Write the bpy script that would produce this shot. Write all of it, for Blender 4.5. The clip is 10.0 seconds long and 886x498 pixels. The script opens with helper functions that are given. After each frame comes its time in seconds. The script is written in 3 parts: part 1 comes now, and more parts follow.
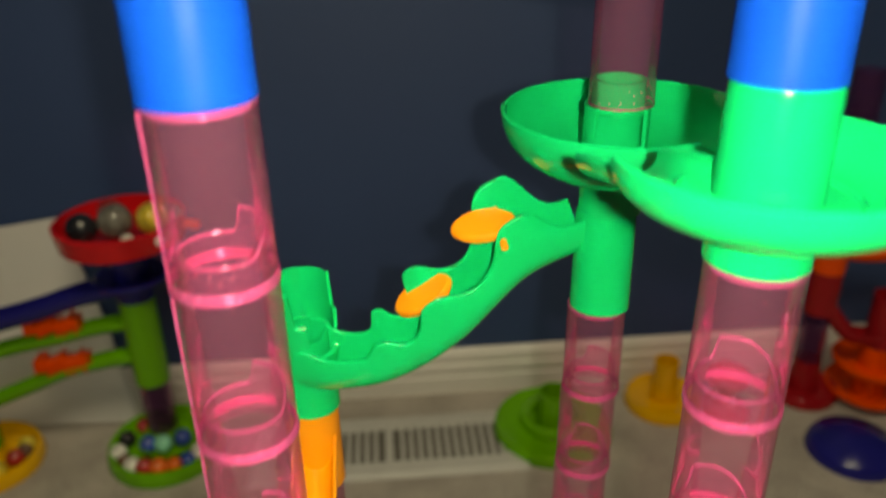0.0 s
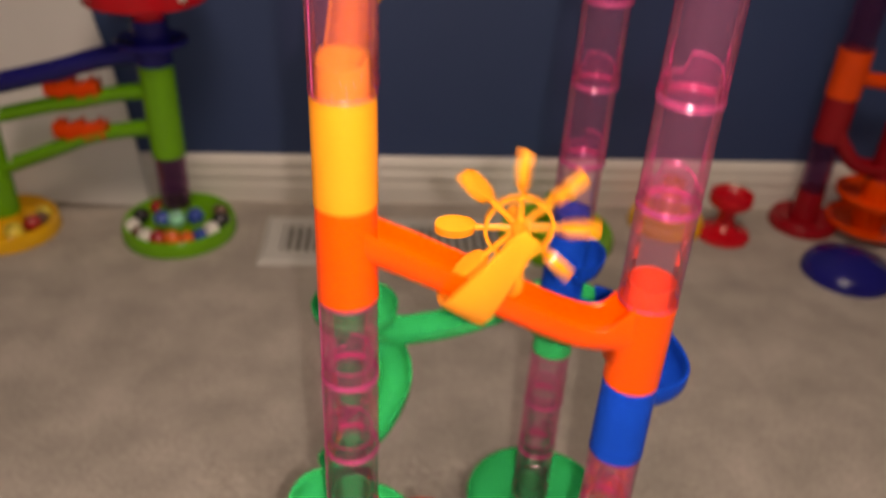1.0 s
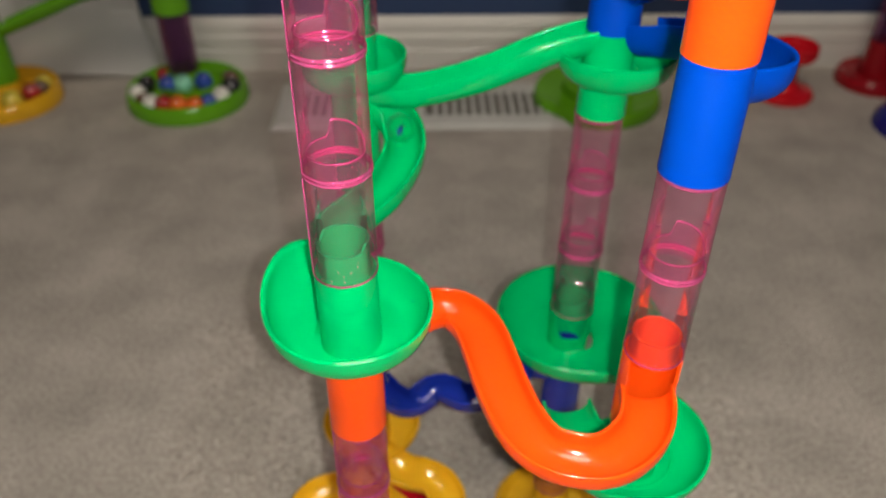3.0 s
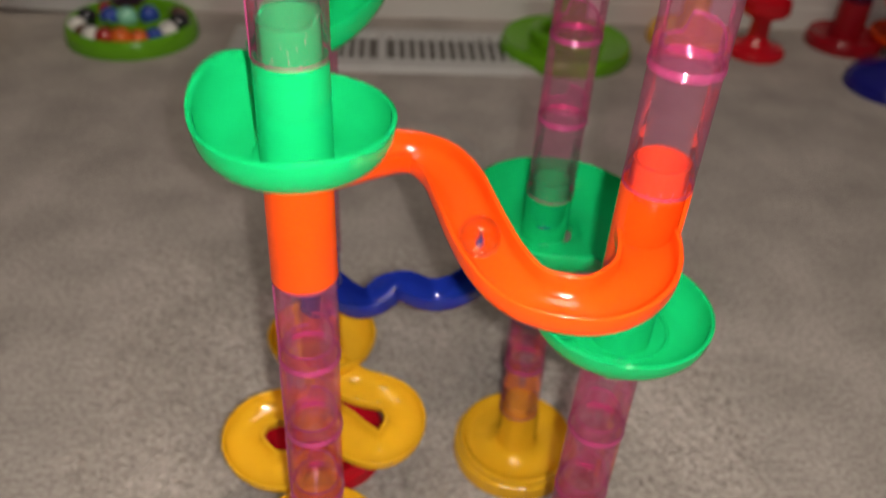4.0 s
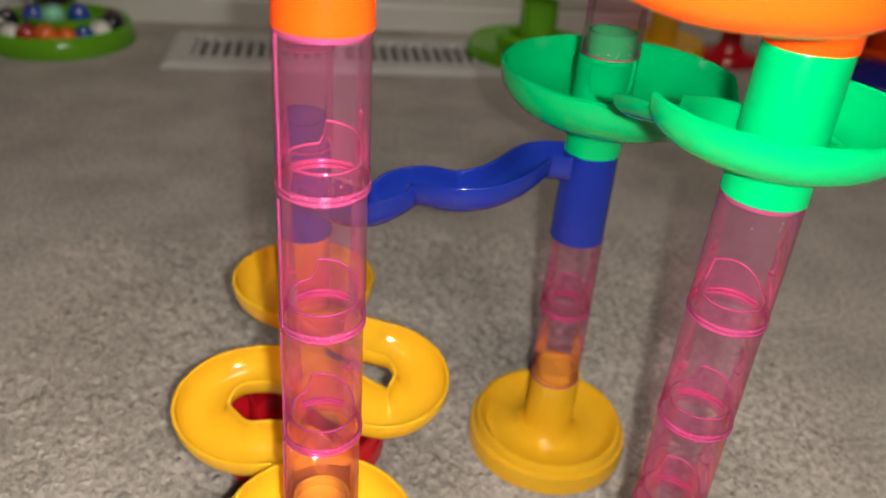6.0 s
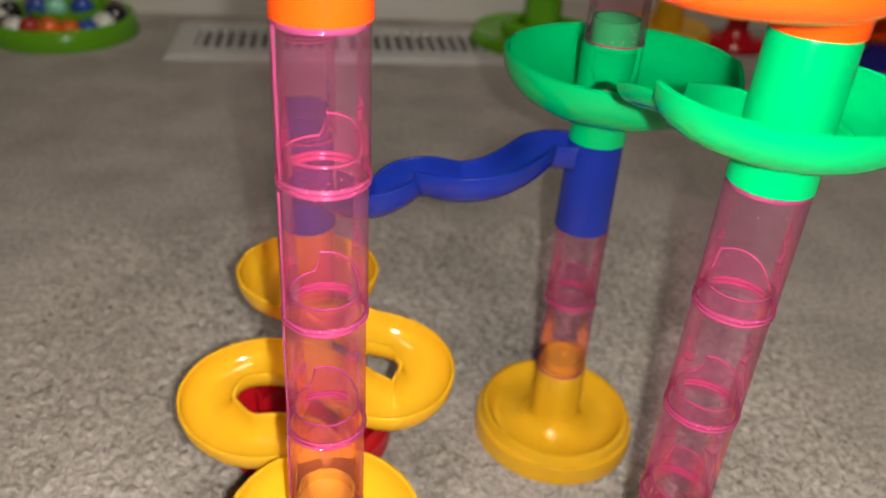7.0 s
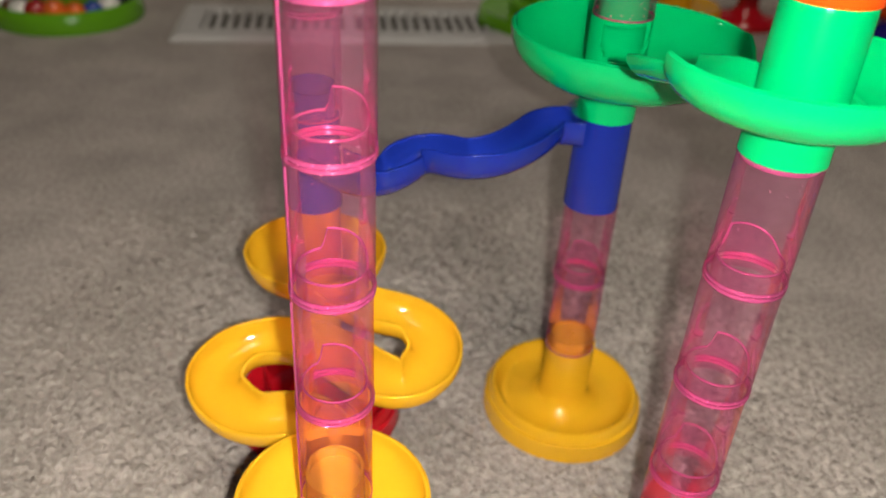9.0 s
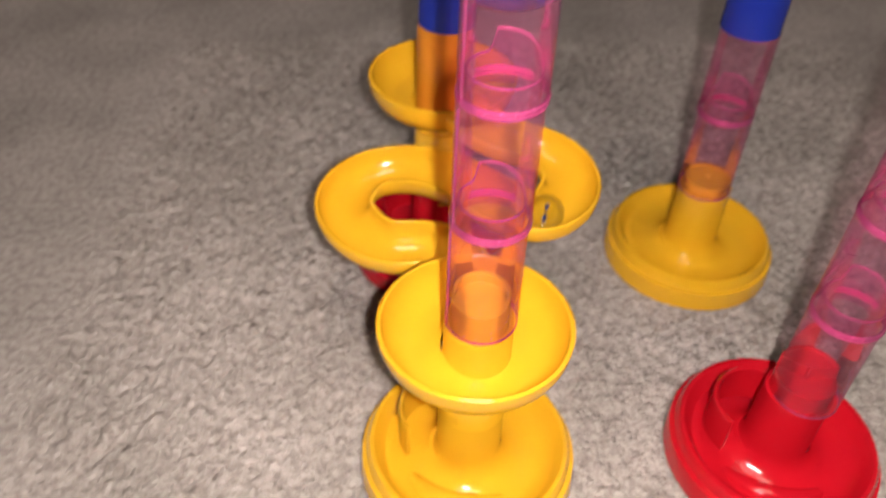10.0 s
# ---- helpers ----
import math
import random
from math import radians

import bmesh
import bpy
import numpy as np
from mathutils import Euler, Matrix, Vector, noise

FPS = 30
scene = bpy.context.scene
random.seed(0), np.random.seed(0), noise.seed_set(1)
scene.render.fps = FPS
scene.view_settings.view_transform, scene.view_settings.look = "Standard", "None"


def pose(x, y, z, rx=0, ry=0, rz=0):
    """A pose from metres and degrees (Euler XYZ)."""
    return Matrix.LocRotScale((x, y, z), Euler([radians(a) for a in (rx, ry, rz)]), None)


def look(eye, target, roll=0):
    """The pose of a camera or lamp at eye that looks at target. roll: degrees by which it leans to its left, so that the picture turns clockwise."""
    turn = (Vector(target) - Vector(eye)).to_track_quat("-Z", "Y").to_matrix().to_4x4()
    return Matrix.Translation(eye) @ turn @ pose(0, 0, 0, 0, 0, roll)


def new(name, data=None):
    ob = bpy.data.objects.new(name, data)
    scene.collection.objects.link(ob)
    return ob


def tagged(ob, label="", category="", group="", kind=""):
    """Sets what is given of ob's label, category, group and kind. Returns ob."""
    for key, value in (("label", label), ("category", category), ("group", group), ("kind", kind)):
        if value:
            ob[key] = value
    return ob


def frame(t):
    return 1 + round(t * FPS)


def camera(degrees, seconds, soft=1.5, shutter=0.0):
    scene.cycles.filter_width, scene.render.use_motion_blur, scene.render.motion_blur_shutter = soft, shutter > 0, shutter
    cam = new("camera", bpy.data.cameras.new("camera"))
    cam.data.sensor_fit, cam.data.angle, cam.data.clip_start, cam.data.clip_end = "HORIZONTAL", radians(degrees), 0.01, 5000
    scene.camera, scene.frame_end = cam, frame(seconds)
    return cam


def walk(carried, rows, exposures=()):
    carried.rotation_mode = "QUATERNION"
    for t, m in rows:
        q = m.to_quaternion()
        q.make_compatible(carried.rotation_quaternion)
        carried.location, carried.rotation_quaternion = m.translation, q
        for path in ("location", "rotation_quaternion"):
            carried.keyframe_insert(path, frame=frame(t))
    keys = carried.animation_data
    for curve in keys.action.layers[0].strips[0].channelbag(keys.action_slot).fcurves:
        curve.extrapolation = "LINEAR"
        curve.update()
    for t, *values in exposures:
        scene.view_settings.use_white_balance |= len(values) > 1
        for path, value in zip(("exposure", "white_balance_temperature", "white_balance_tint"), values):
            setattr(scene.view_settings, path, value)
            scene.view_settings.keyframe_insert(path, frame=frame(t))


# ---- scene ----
S = 0.052  # metres in one unit of the toy: lengths below are in units, a tube is half a unit wide
L = 0.863  # height of one stacked piece


def at(x, y, z):
    return Vector((x, y, z)) * S


# the camera: seconds, eye, target, roll
cam = camera(58.4, 10.0, soft=1.5, shutter=0.4)
cam.data.dof.use_dof, cam.data.dof.focus_distance, cam.data.dof.aperture_fstop = True, 0.255, 10.5
PATH = [
    (0, (0.780, 0.201, 16.408), (0.921, 1.992, 15.529), -1.0),
    (0.2, (0.679, -0.228, 16.042), (0.834, 1.567, 15.174), -0.9),
    (0.3, (0.683, -0.580, 15.765), (0.832, 1.204, 14.874), -0.6),
    (0.4, (0.639, -0.950, 15.411), (0.781, 0.822, 14.494), -0.2),
    (0.5, (0.506, -1.241, 15.044), (0.637, 0.518, 14.100), 0.4),
    (0.6, (0.365, -1.452, 14.654), (0.489, 0.296, 13.691), 0.9),
    (0.7, (0.312, -1.643, 14.290), (0.430, 0.093, 13.304), 1.4),
    (0.8, (0.304, -1.788, 13.941), (0.422, -0.067, 12.930), 1.9),
    (0.9, (0.333, -1.874, 13.608), (0.454, -0.167, 12.573), 2.4),
    (1, (0.396, -1.899, 13.271), (0.526, -0.205, 12.215), 2.8),
    (1.2, (0.474, -1.801, 12.655), (0.615, -0.133, 11.561), 3.2),
    (1.4, (0.480, -1.721, 12.221), (0.623, -0.065, 11.110), 3.2),
    (1.5, (0.483, -1.714, 12.038), (0.625, -0.061, 10.922), 3.2),
    (1.7, (0.450, -1.692, 11.716), (0.593, -0.044, 10.592), 3.5),
    (2, (0.340, -1.616, 11.422), (0.470, 0.025, 10.286), 3.4),
    (3.3, (0.711, -1.303, 10.536), (0.743, 0.281, 9.316), -0.2),
    (3.5, (0.675, -1.310, 10.400), (0.727, 0.270, 9.174), 0.4),
    (3.7, (0.628, -1.291, 9.918), (0.727, 0.291, 8.698), 2.0),
    (4, (0.622, -1.245, 8.945), (0.772, 0.348, 7.745), 3.7),
    (4.2, (0.495, -1.137, 8.335), (0.690, 0.469, 7.159), 4.5),
    (4.5, (0.299, -0.926, 7.512), (0.530, 0.710, 6.385), 4.7),
    (4.7, (0.153, -0.723, 7.046), (0.419, 0.939, 5.965), 5.1),
    (5, (0.122, -0.578, 6.709), (0.414, 1.118, 5.690), 5.3),
    (5.5, (0.045, -0.383, 6.253), (0.363, 1.324, 5.261), 5.4),
    (6, (0.016, -0.394, 6.216), (0.322, 1.305, 5.204), 4.8),
    (7.5, (0.057, -0.337, 6.207), (0.343, 1.347, 5.166), 3.8),
    (8, (0.047, -0.336, 6.194), (0.328, 1.344, 5.146), 3.5),
    (8.5, (0.058, -0.325, 6.163), (0.333, 1.350, 5.105), 3.5),
    (9, (0.050, -0.347, 6.154), (0.318, 1.319, 5.081), 3.5),
    (9.2, (-0.027, -0.338, 6.057), (0.230, 1.310, 4.952), 3.4),
    (9.4, (-0.247, -0.344, 5.980), (-0.023, 1.273, 4.825), 3.3),
    (9.5, (-0.339, -0.338, 5.911), (-0.140, 1.258, 4.723), 3.2),
    (9.6, (-0.374, -0.326, 5.861), (-0.208, 1.247, 4.637), 2.9),
    (9.8, (-0.480, -0.219, 5.766), (-0.328, 1.307, 4.482), 2.6),
    (10, (-0.481, -0.191, 5.701), (-0.390, 1.279, 4.349), 2.0),
]
walk(cam, [(t, look(at(*e), at(*g), r)) for t, e, g, r in PATH], exposures=[(0.0, -0.13, 8300, -6), (0.5, 0.5, 8350, 11), (1.0, 0.22, 7700, 21), (1.5, 0.23, 6900, 17), (2.0, 0.1, 6500, 9),
      (3.5, 0.0, 6500, 7), (4.0, -0.13, 6550, 13), (4.5, -0.22, 6550, 12), (5.0, -0.25, 6500, 9), (6.0, -0.27, 6500, 9), (8.0, -0.26, 6500, 8), (9.0, -0.22, 6500, 10), (9.5, -0.2, 6500, 13), (10.0, -0.45, 6500, 19)])

# ---- light: unseen fill for a dim room, and the small torch beside the lens ----
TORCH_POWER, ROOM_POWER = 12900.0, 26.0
world = bpy.data.worlds.new("room_dark")
world.use_nodes = True
world.node_tree.nodes["Background"].inputs[0].default_value = (1.0, 0.9, 0.78, 1)
world.node_tree.nodes["Background"].inputs[1].default_value = 0.0
scene.world = world
# unseen area lamp overhead, added to fill the shadows
lamp_data = bpy.data.lights.new("room_fill_lamp", "AREA")
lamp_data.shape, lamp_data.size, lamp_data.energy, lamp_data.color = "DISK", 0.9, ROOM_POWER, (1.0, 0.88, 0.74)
lamp = new("room_fill_lamp", lamp_data)
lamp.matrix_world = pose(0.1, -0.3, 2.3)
scene.view_settings.exposure = 0.0


# ---- materials ----
def material(name):
    m = bpy.data.materials.new(name)
    m.use_nodes = True
    nt = m.node_tree
    return m, nt, nt.nodes["Principled BSDF"], nt.nodes["Material Output"]


def node(nt, kind, **values):
    n = nt.nodes.new(kind)
    for k, v in values.items():
        n.inputs[k].default_value = v
    return n


def varied(nt, bsdf, color, scale, amount, roughness, bump, bump_scale):
    """Colour, gloss and relief that vary at two scales."""
    co = nt.nodes.new("ShaderNodeTexCoord")
    big = node(nt, "ShaderNodeTexNoise", Scale=scale, Detail=4.0)
    fine = node(nt, "ShaderNodeTexNoise", Scale=bump_scale, Detail=3.0)
    ramp = nt.nodes.new("ShaderNodeValToRGB")
    c = Vector(color)
    ramp.color_ramp.elements[0].position, ramp.color_ramp.elements[1].position = 0.3, 0.7
    ramp.color_ramp.elements[0].color = (*(c * (1 - amount)), 1)
    ramp.color_ramp.elements[1].color = (*[min(1, v * (1 + amount)) for v in c], 1)
    rough = node(nt, "ShaderNodeMapRange", **{"To Min": roughness * 0.8, "To Max": roughness * 1.35})
    bm_ = node(nt, "ShaderNodeBump", Strength=bump, Distance=0.001)
    for n in (big, fine):
        nt.links.new(co.outputs["Object"], n.inputs["Vector"])
    nt.links.new(big.outputs["Fac"], ramp.inputs["Fac"])
    nt.links.new(fine.outputs["Fac"], rough.inputs["Value"])
    nt.links.new(fine.outputs["Fac"], bm_.inputs["Height"])
    nt.links.new(ramp.outputs["Color"], bsdf.inputs["Base Color"])
    nt.links.new(rough.outputs["Result"], bsdf.inputs["Roughness"])
    nt.links.new(bm_.outputs["Normal"], bsdf.inputs["Normal"])
    return ramp


def plastic(name, color, roughness=0.2, bump=0.025, spec=0.35):
    m, nt, b, _ = material(name)
    varied(nt, b, color, 30, 0.05, roughness, bump, 260)
    b.inputs["IOR"].default_value = 1.5
    b.inputs["Specular IOR Level"].default_value = spec
    return m


def clear_plastic(name, tint, body, share, tint_gloss=(1, 0.8, 0.9), ior=1.2, rough=0.08):
    """Thin clear coloured plastic: see-through, a little milky, glossy."""
    m, nt, b, out = material(name)
    nt.nodes.remove(b)
    clear = node(nt, "ShaderNodeBsdfTransparent", Color=(*tint, 1))
    milky = node(nt, "ShaderNodeBsdfDiffuse", Color=(*body, 1))
    through_ = node(nt, "ShaderNodeBsdfTranslucent", Color=(*body, 1))
    gloss = node(nt, "ShaderNodeBsdfGlossy", Color=(*tint_gloss, 1), Roughness=rough)
    noise_ = node(nt, "ShaderNodeTexNoise", Scale=120.0, Detail=4.0)
    bump = node(nt, "ShaderNodeBump", Strength=0.12, Distance=0.001)
    co = nt.nodes.new("ShaderNodeTexCoord")
    nt.links.new(co.outputs["Object"], noise_.inputs["Vector"])
    nt.links.new(noise_.outputs["Fac"], bump.inputs["Height"])
    nt.links.new(bump.outputs["Normal"], gloss.inputs["Normal"])
    half = node(nt, "ShaderNodeMixShader", Fac=0.5)
    nt.links.new(milky.outputs[0], half.inputs[1])
    nt.links.new(through_.outputs[0], half.inputs[2])
    body_mix = node(nt, "ShaderNodeMixShader", Fac=share)
    dots = node(nt, "ShaderNodeTexVoronoi", Scale=400.0)
    scratch = node(nt, "ShaderNodeTexNoise", Scale=35.0, Detail=2.0)
    speck = node(nt, "ShaderNodeMapRange", **{"From Min": 0.17, "From Max": 0.1, "To Min": 0.0, "To Max": 1.0})
    some = node(nt, "ShaderNodeMapRange", **{"From Min": 0.49, "From Max": 0.56, "To Min": 0.0, "To Max": 0.4})
    dust = nt.nodes.new("ShaderNodeMath")
    dust.operation = "MULTIPLY"
    total = nt.nodes.new("ShaderNodeMath")
    total.operation, total.inputs[1].default_value = "ADD", share
    for n in (dots, scratch):
        nt.links.new(co.outputs["Object"], n.inputs["Vector"])
    nt.links.new(dots.outputs["Distance"], speck.inputs["Value"])
    nt.links.new(scratch.outputs["Fac"], some.inputs["Value"])
    nt.links.new(speck.outputs["Result"], dust.inputs[0])
    nt.links.new(some.outputs["Result"], dust.inputs[1])
    nt.links.new(dust.outputs[0], total.inputs[0])
    nt.links.new(total.outputs[0], body_mix.inputs["Fac"])
    nt.links.new(clear.outputs[0], body_mix.inputs[1])
    nt.links.new(half.outputs[0], body_mix.inputs[2])
    fres = node(nt, "ShaderNodeFresnel", IOR=ior)
    top = nt.nodes.new("ShaderNodeMixShader")
    less = nt.nodes.new("ShaderNodeMath")
    less.operation = "MULTIPLY"
    less.inputs[1].default_value = 0.65
    nt.links.new(fres.outputs[0], less.inputs[0])
    nt.links.new(less.outputs[0], top.inputs["Fac"])
    nt.links.new(body_mix.outputs[0], top.inputs[1])
    nt.links.new(gloss.outputs[0], top.inputs[2])
    nt.links.new(top.outputs[0], out.inputs["Surface"])
    return m


GREEN = plastic("green_plastic", (0.0, 0.40, 0.112), 0.12, spec=0.32)
LIME = plastic("lime_plastic", (0.13, 0.38, 0.012))
YELLOW = plastic("yellow_plastic", (0.78, 0.42, 0.016), 0.1, spec=0.5)
AMBER = plastic("amber_plastic", (0.66, 0.225, 0.015))
ORANGE = plastic("orange_plastic", (0.8, 0.068, 0.004), 0.14, spec=0.4)
BLUE = plastic("blue_plastic", (0.0, 0.045, 0.38), 0.4, spec=0.06)
NAVY = plastic("navy_plastic", (0.012, 0.012, 0.16))
COBALT = plastic("cobalt_plastic", (0.008, 0.022, 0.24), 0.11, spec=0.5)
RED = plastic("red_plastic", (0.55, 0.008, 0.016), 0.14)
MAROON = plastic("maroon_plastic", (0.28, 0.006, 0.012))
PINK = clear_plastic("clear_pink_plastic", (0.95, 0.795, 0.86), (1.0, 0.36, 0.58), 0.055, (1, 0.72, 0.86), 1.3, 0.05)
PINK_BAND = clear_plastic("clear_pink_band", (0.99, 0.7, 0.83), (1.0, 0.2, 0.5), 0.1)
# milkier, brighter pink: the light that edges catch is in this colour
PINK_RIM_LIT = clear_plastic("clear_pink_rim_lit", (1.0, 0.55, 0.78), (1.0, 0.22, 0.55), 0.34, (1, 0.88, 0.95), 1.7, 0.16)
PURPLE = clear_plastic("clear_purple_plastic", (0.84, 0.72, 0.84), (0.22, 0.08, 0.22), 0.16)
WHITE = plastic("white_enamel", (0.5, 0.49, 0.46), 0.45)
# dust grey, darkened for the shade between the louvres
DUCT_SHADE = plastic("dusty_duct_shade", (0.14, 0.13, 0.115), 0.8)
BLACK = plastic("dark_cavity", (0.012, 0.011, 0.010), 0.8)

WALL, nt, b, _ = material("navy_wall_paint")
varied(nt, b, (0.026, 0.052, 0.140), 1.6, 0.12, 0.55, 0.25, 180)
BOARD, nt, b, _ = material("white_baseboard_paint")
varied(nt, b, (0.66, 0.63, 0.58), 5, 0.06, 0.4, 0.12, 60)
CEIL, nt, b, _ = material("ceiling_paint")
varied(nt, b, (0.75, 0.73, 0.70), 3, 0.04, 0.8, 0.3, 120)
PANEL, nt, b, _ = material("white_board_panel")
varied(nt, b, (0.70, 0.68, 0.66), 4, 0.06, 0.5, 0.1, 40)

CARPET, nt, b, _ = material("grey_carpet")
ramp = varied(nt, b, (0.47, 0.425, 0.38), 13, 0.17, 0.95, 0.0, 300)
co = nt.nodes.new("ShaderNodeTexCoord")
tuft = node(nt, "ShaderNodeTexVoronoi", Scale=420.0)
grain = node(nt, "ShaderNodeTexNoise", Scale=260.0, Detail=5.0)
mixc = nt.nodes.new("ShaderNodeMix")
mixc.data_type, mixc.blend_type = "RGBA", "MULTIPLY"
mixc.inputs["Factor"].default_value = 0.75
tone = nt.nodes.new("ShaderNodeValToRGB")
tone.color_ramp.elements[0].position, tone.color_ramp.elements[1].position = 0.36, 0.6
tone.color_ramp.elements[0].color, tone.color_ramp.elements[1].color = (0.56, 0.54, 0.52, 1), (0.97, 0.97, 0.97, 1)
add = nt.nodes.new("ShaderNodeMath")
add.operation = "SUBTRACT"
bump = node(nt, "ShaderNodeBump", Strength=0.5, Distance=0.003)
for n in (tuft, grain):
    nt.links.new(co.outputs["Object"], n.inputs["Vector"])
nt.links.new(grain.outputs["Fac"], tone.inputs["Fac"])
nt.links.new(ramp.outputs["Color"], mixc.inputs["A"])
nt.links.new(tone.outputs["Color"], mixc.inputs["B"])
nt.links.new(mixc.outputs["Result"], b.inputs["Base Color"])
nt.links.new(grain.outputs["Fac"], add.inputs[0])
nt.links.new(tuft.outputs["Distance"], add.inputs[1])
nt.links.new(add.outputs[0], bump.inputs["Height"])
nt.links.new(bump.outputs["Normal"], b.inputs["Normal"])
b.inputs["Specular IOR Level"].default_value = 0.1

GLOW, nt, b, _ = material("torch_glow")
b.inputs["Emission Color"].default_value = (1.0, 0.95, 0.88, 1)
b.inputs["Emission Strength"].default_value = TORCH_POWER
GLASS, nt, b, out = material("clear_glass")
b.inputs["Base Color"].default_value = (0.97, 1.0, 0.98, 1)
b.inputs["Transmission Weight"].default_value, b.inputs["IOR"].default_value, b.inputs["Roughness"].default_value = 1.0, 1.45, 0.01
lets = node(nt, "ShaderNodeBsdfTransparent", Color=(0.96, 0.97, 0.94, 1))
glass_mix = node(nt, "ShaderNodeMixShader", Fac=0.3)
nt.links.new(b.outputs[0], glass_mix.inputs[1])
nt.links.new(lets.outputs[0], glass_mix.inputs[2])
nt.links.new(glass_mix.outputs[0], out.inputs["Surface"])


def glassy(name, color):
    m, nt, b, _ = material(name)
    varied(nt, b, color, 55, 0.45, 0.12, 0.02, 200)
    b.inputs["Coat Weight"].default_value = 0.6
    return m


MARBLE_COLORS = {k: glassy("marble_" + k, c) for k, c in dict(
    white=(0.7, 0.68, 0.62), blue=(0.03, 0.07, 0.34), mint=(0.25, 0.62, 0.42), red=(0.35, 0.02, 0.015), orange=(0.75, 0.14, 0.02),
    black=(0.015, 0.015, 0.018), brown=(0.12, 0.06, 0.035), yellow=(0.65, 0.5, 0.06), smoke=(0.16, 0.15, 0.13)).items()}


# ---- building helpers ----
def finish(name, bm, mat, smooth=35):
    bmesh.ops.recalc_face_normals(bm, faces=bm.faces)
    me = bpy.data.meshes.new(name)
    bm.to_mesh(me)
    bm.free()
    me.transform(Matrix.Scale(S, 4))
    me.materials.append(mat)
    if smooth:
        me.polygons.foreach_set("use_smooth", [True] * len(me.polygons))
        me.set_sharp_from_angle(angle=radians(smooth))
    return me


def part(name, bm, mat, parent, label="", place=(0, 0, 0), turn=0.0, smooth=35):
    """One mesh object under a thing or a part. bm may be a finished mesh."""
    me = bm if isinstance(bm, bpy.types.Mesh) else finish(name, bm, mat, smooth)
    ob = new(name, me)
    ob.parent = parent
    ob.matrix_basis = pose(*at(*place), 0, 0, turn)
    return tagged(ob, label)


def thing(name, label, category, place=(0, 0, 0), group="", kind="", data=None):
    ob = new(name, data)
    ob.matrix_basis = pose(*at(*place))
    return tagged(ob, label, category, group, kind)


def lathe(profile, segs=48, a0=0.0, a1=360.0, warp=None, bm=None):
    """Turns a closed profile of (radius, height) round z. warp(r, z, a) lifts points."""
    bm = bm or bmesh.new()
    whole = abs(a1 - a0) >= 359.9
    n = segs if whole else segs + 1
    rings = []
    for i in range(n):
        a = radians(a0 + (a1 - a0) * i / segs)
        rings.append([bm.verts.new((r * math.cos(a), r * math.sin(a), z + (warp(r, z, math.degrees(a)) if warp else 0))) for r, z in profile])
    k = len(profile)
    for i in range(n if whole else n - 1):
        p, q = rings[i], rings[(i + 1) % n]
        for j in range(k):
            bm.faces.new((p[j], q[j], q[(j + 1) % k], p[(j + 1) % k]))
    if not whole:
        bm.faces.new(rings[0])
        bm.faces.new(rings[-1][::-1])
    return bm


def curve_through(points, steps=10):
    """A smooth line through the points."""
    p = [Vector(q) for q in points]
    p = [2 * p[0] - p[1]] + p + [2 * p[-1] - p[-2]]
    line = []
    for i in range(1, len(p) - 2):
        for s in range(steps):
            t = s / steps
            a, b_, c, d = p[i - 1:i + 3]
            line.append(0.5 * (2 * b_ + (c - a) * t + (2 * a - 5 * b_ + 4 * c - d) * t * t + (3 * b_ - a - 3 * c + d) * t ** 3))
    return line + [p[-2]]


def channel(points, r=0.2, wall=0.08, thick=0.035, steps=10, lift=None, bm=None, flat=False, squash=1.0, far=0.0, ease=0):
    """An open half-pipe swept along a line. lift(i, n): extra height of the walls, far: more of it on one side."""
    bm = bm or bmesh.new()
    line = curve_through(points, steps)
    n, rings = len(line), []
    for i, p in enumerate(line):
        t = line[min(i + 1, n - 1)] - line[max(i - 1, 0)]
        if flat:
            t.z = 0
        t.normalize()
        side = t.cross(Vector((0, 0, 1))).normalized()
        up = side.cross(t)
        more = lift(i, n) if lift else 0
        h, high = wall + more, wall + more * (1 + far)
        q, lip = r - thick, thick * 0.45
        edge = [(lip * (1 - math.cos(radians(a))), lip * (math.sin(radians(a)) - 1)) for a in (0, 30, 60, 90)]  # the rounded edge
        section = [(-r + s, h + u) for s, u in edge[::-1]] + [(-r * math.cos(radians(a)), -r * math.sin(radians(a))) for a in range(0, 181, 15)] + [(r - s, high + u) for s, u in edge]
        section += [(q + s, high + u) for s, u in edge[::-1]] + [(q * math.cos(radians(a)), -q * math.sin(radians(a))) for a in range(0, 181, 15)] + [(-q - s, h + u) for s, u in edge]
        rings.append([bm.verts.new(p + side * s + up * (u if u > 0 else u * squash)) for s, u in section])
    for _ in range(ease):  # rounds the inside of tight turns
        spots = [[v.co.copy() for v in ring] for ring in rings]
        for i in range(1, n - 1):
            for v, p, q, r_ in zip(rings[i], spots[i - 1], spots[i], spots[i + 1]):
                v.co = q * 0.5 + (p + r_) * 0.25
    k = len(rings[0])
    for a, b_ in zip(rings, rings[1:]):
        for j in range(k):
            bm.faces.new((a[j], a[(j + 1) % k], b_[(j + 1) % k], b_[j]))
    half = k // 2
    for ring, flip in ((rings[0], 1), (rings[-1], -1)):
        for j in range(half - 1):
            quad = [ring[j], ring[j + 1], ring[k - 2 - j], ring[k - 1 - j]]
            bm.faces.new(quad[::flip])
    return bm


def rod(a, b_, r, bm=None, segs=10):
    bm = bm or bmesh.new()
    a, b_ = Vector(a), Vector(b_)
    m = Matrix.Translation((a + b_) / 2) @ (b_ - a).to_track_quat("Z", "Y").to_matrix().to_4x4()
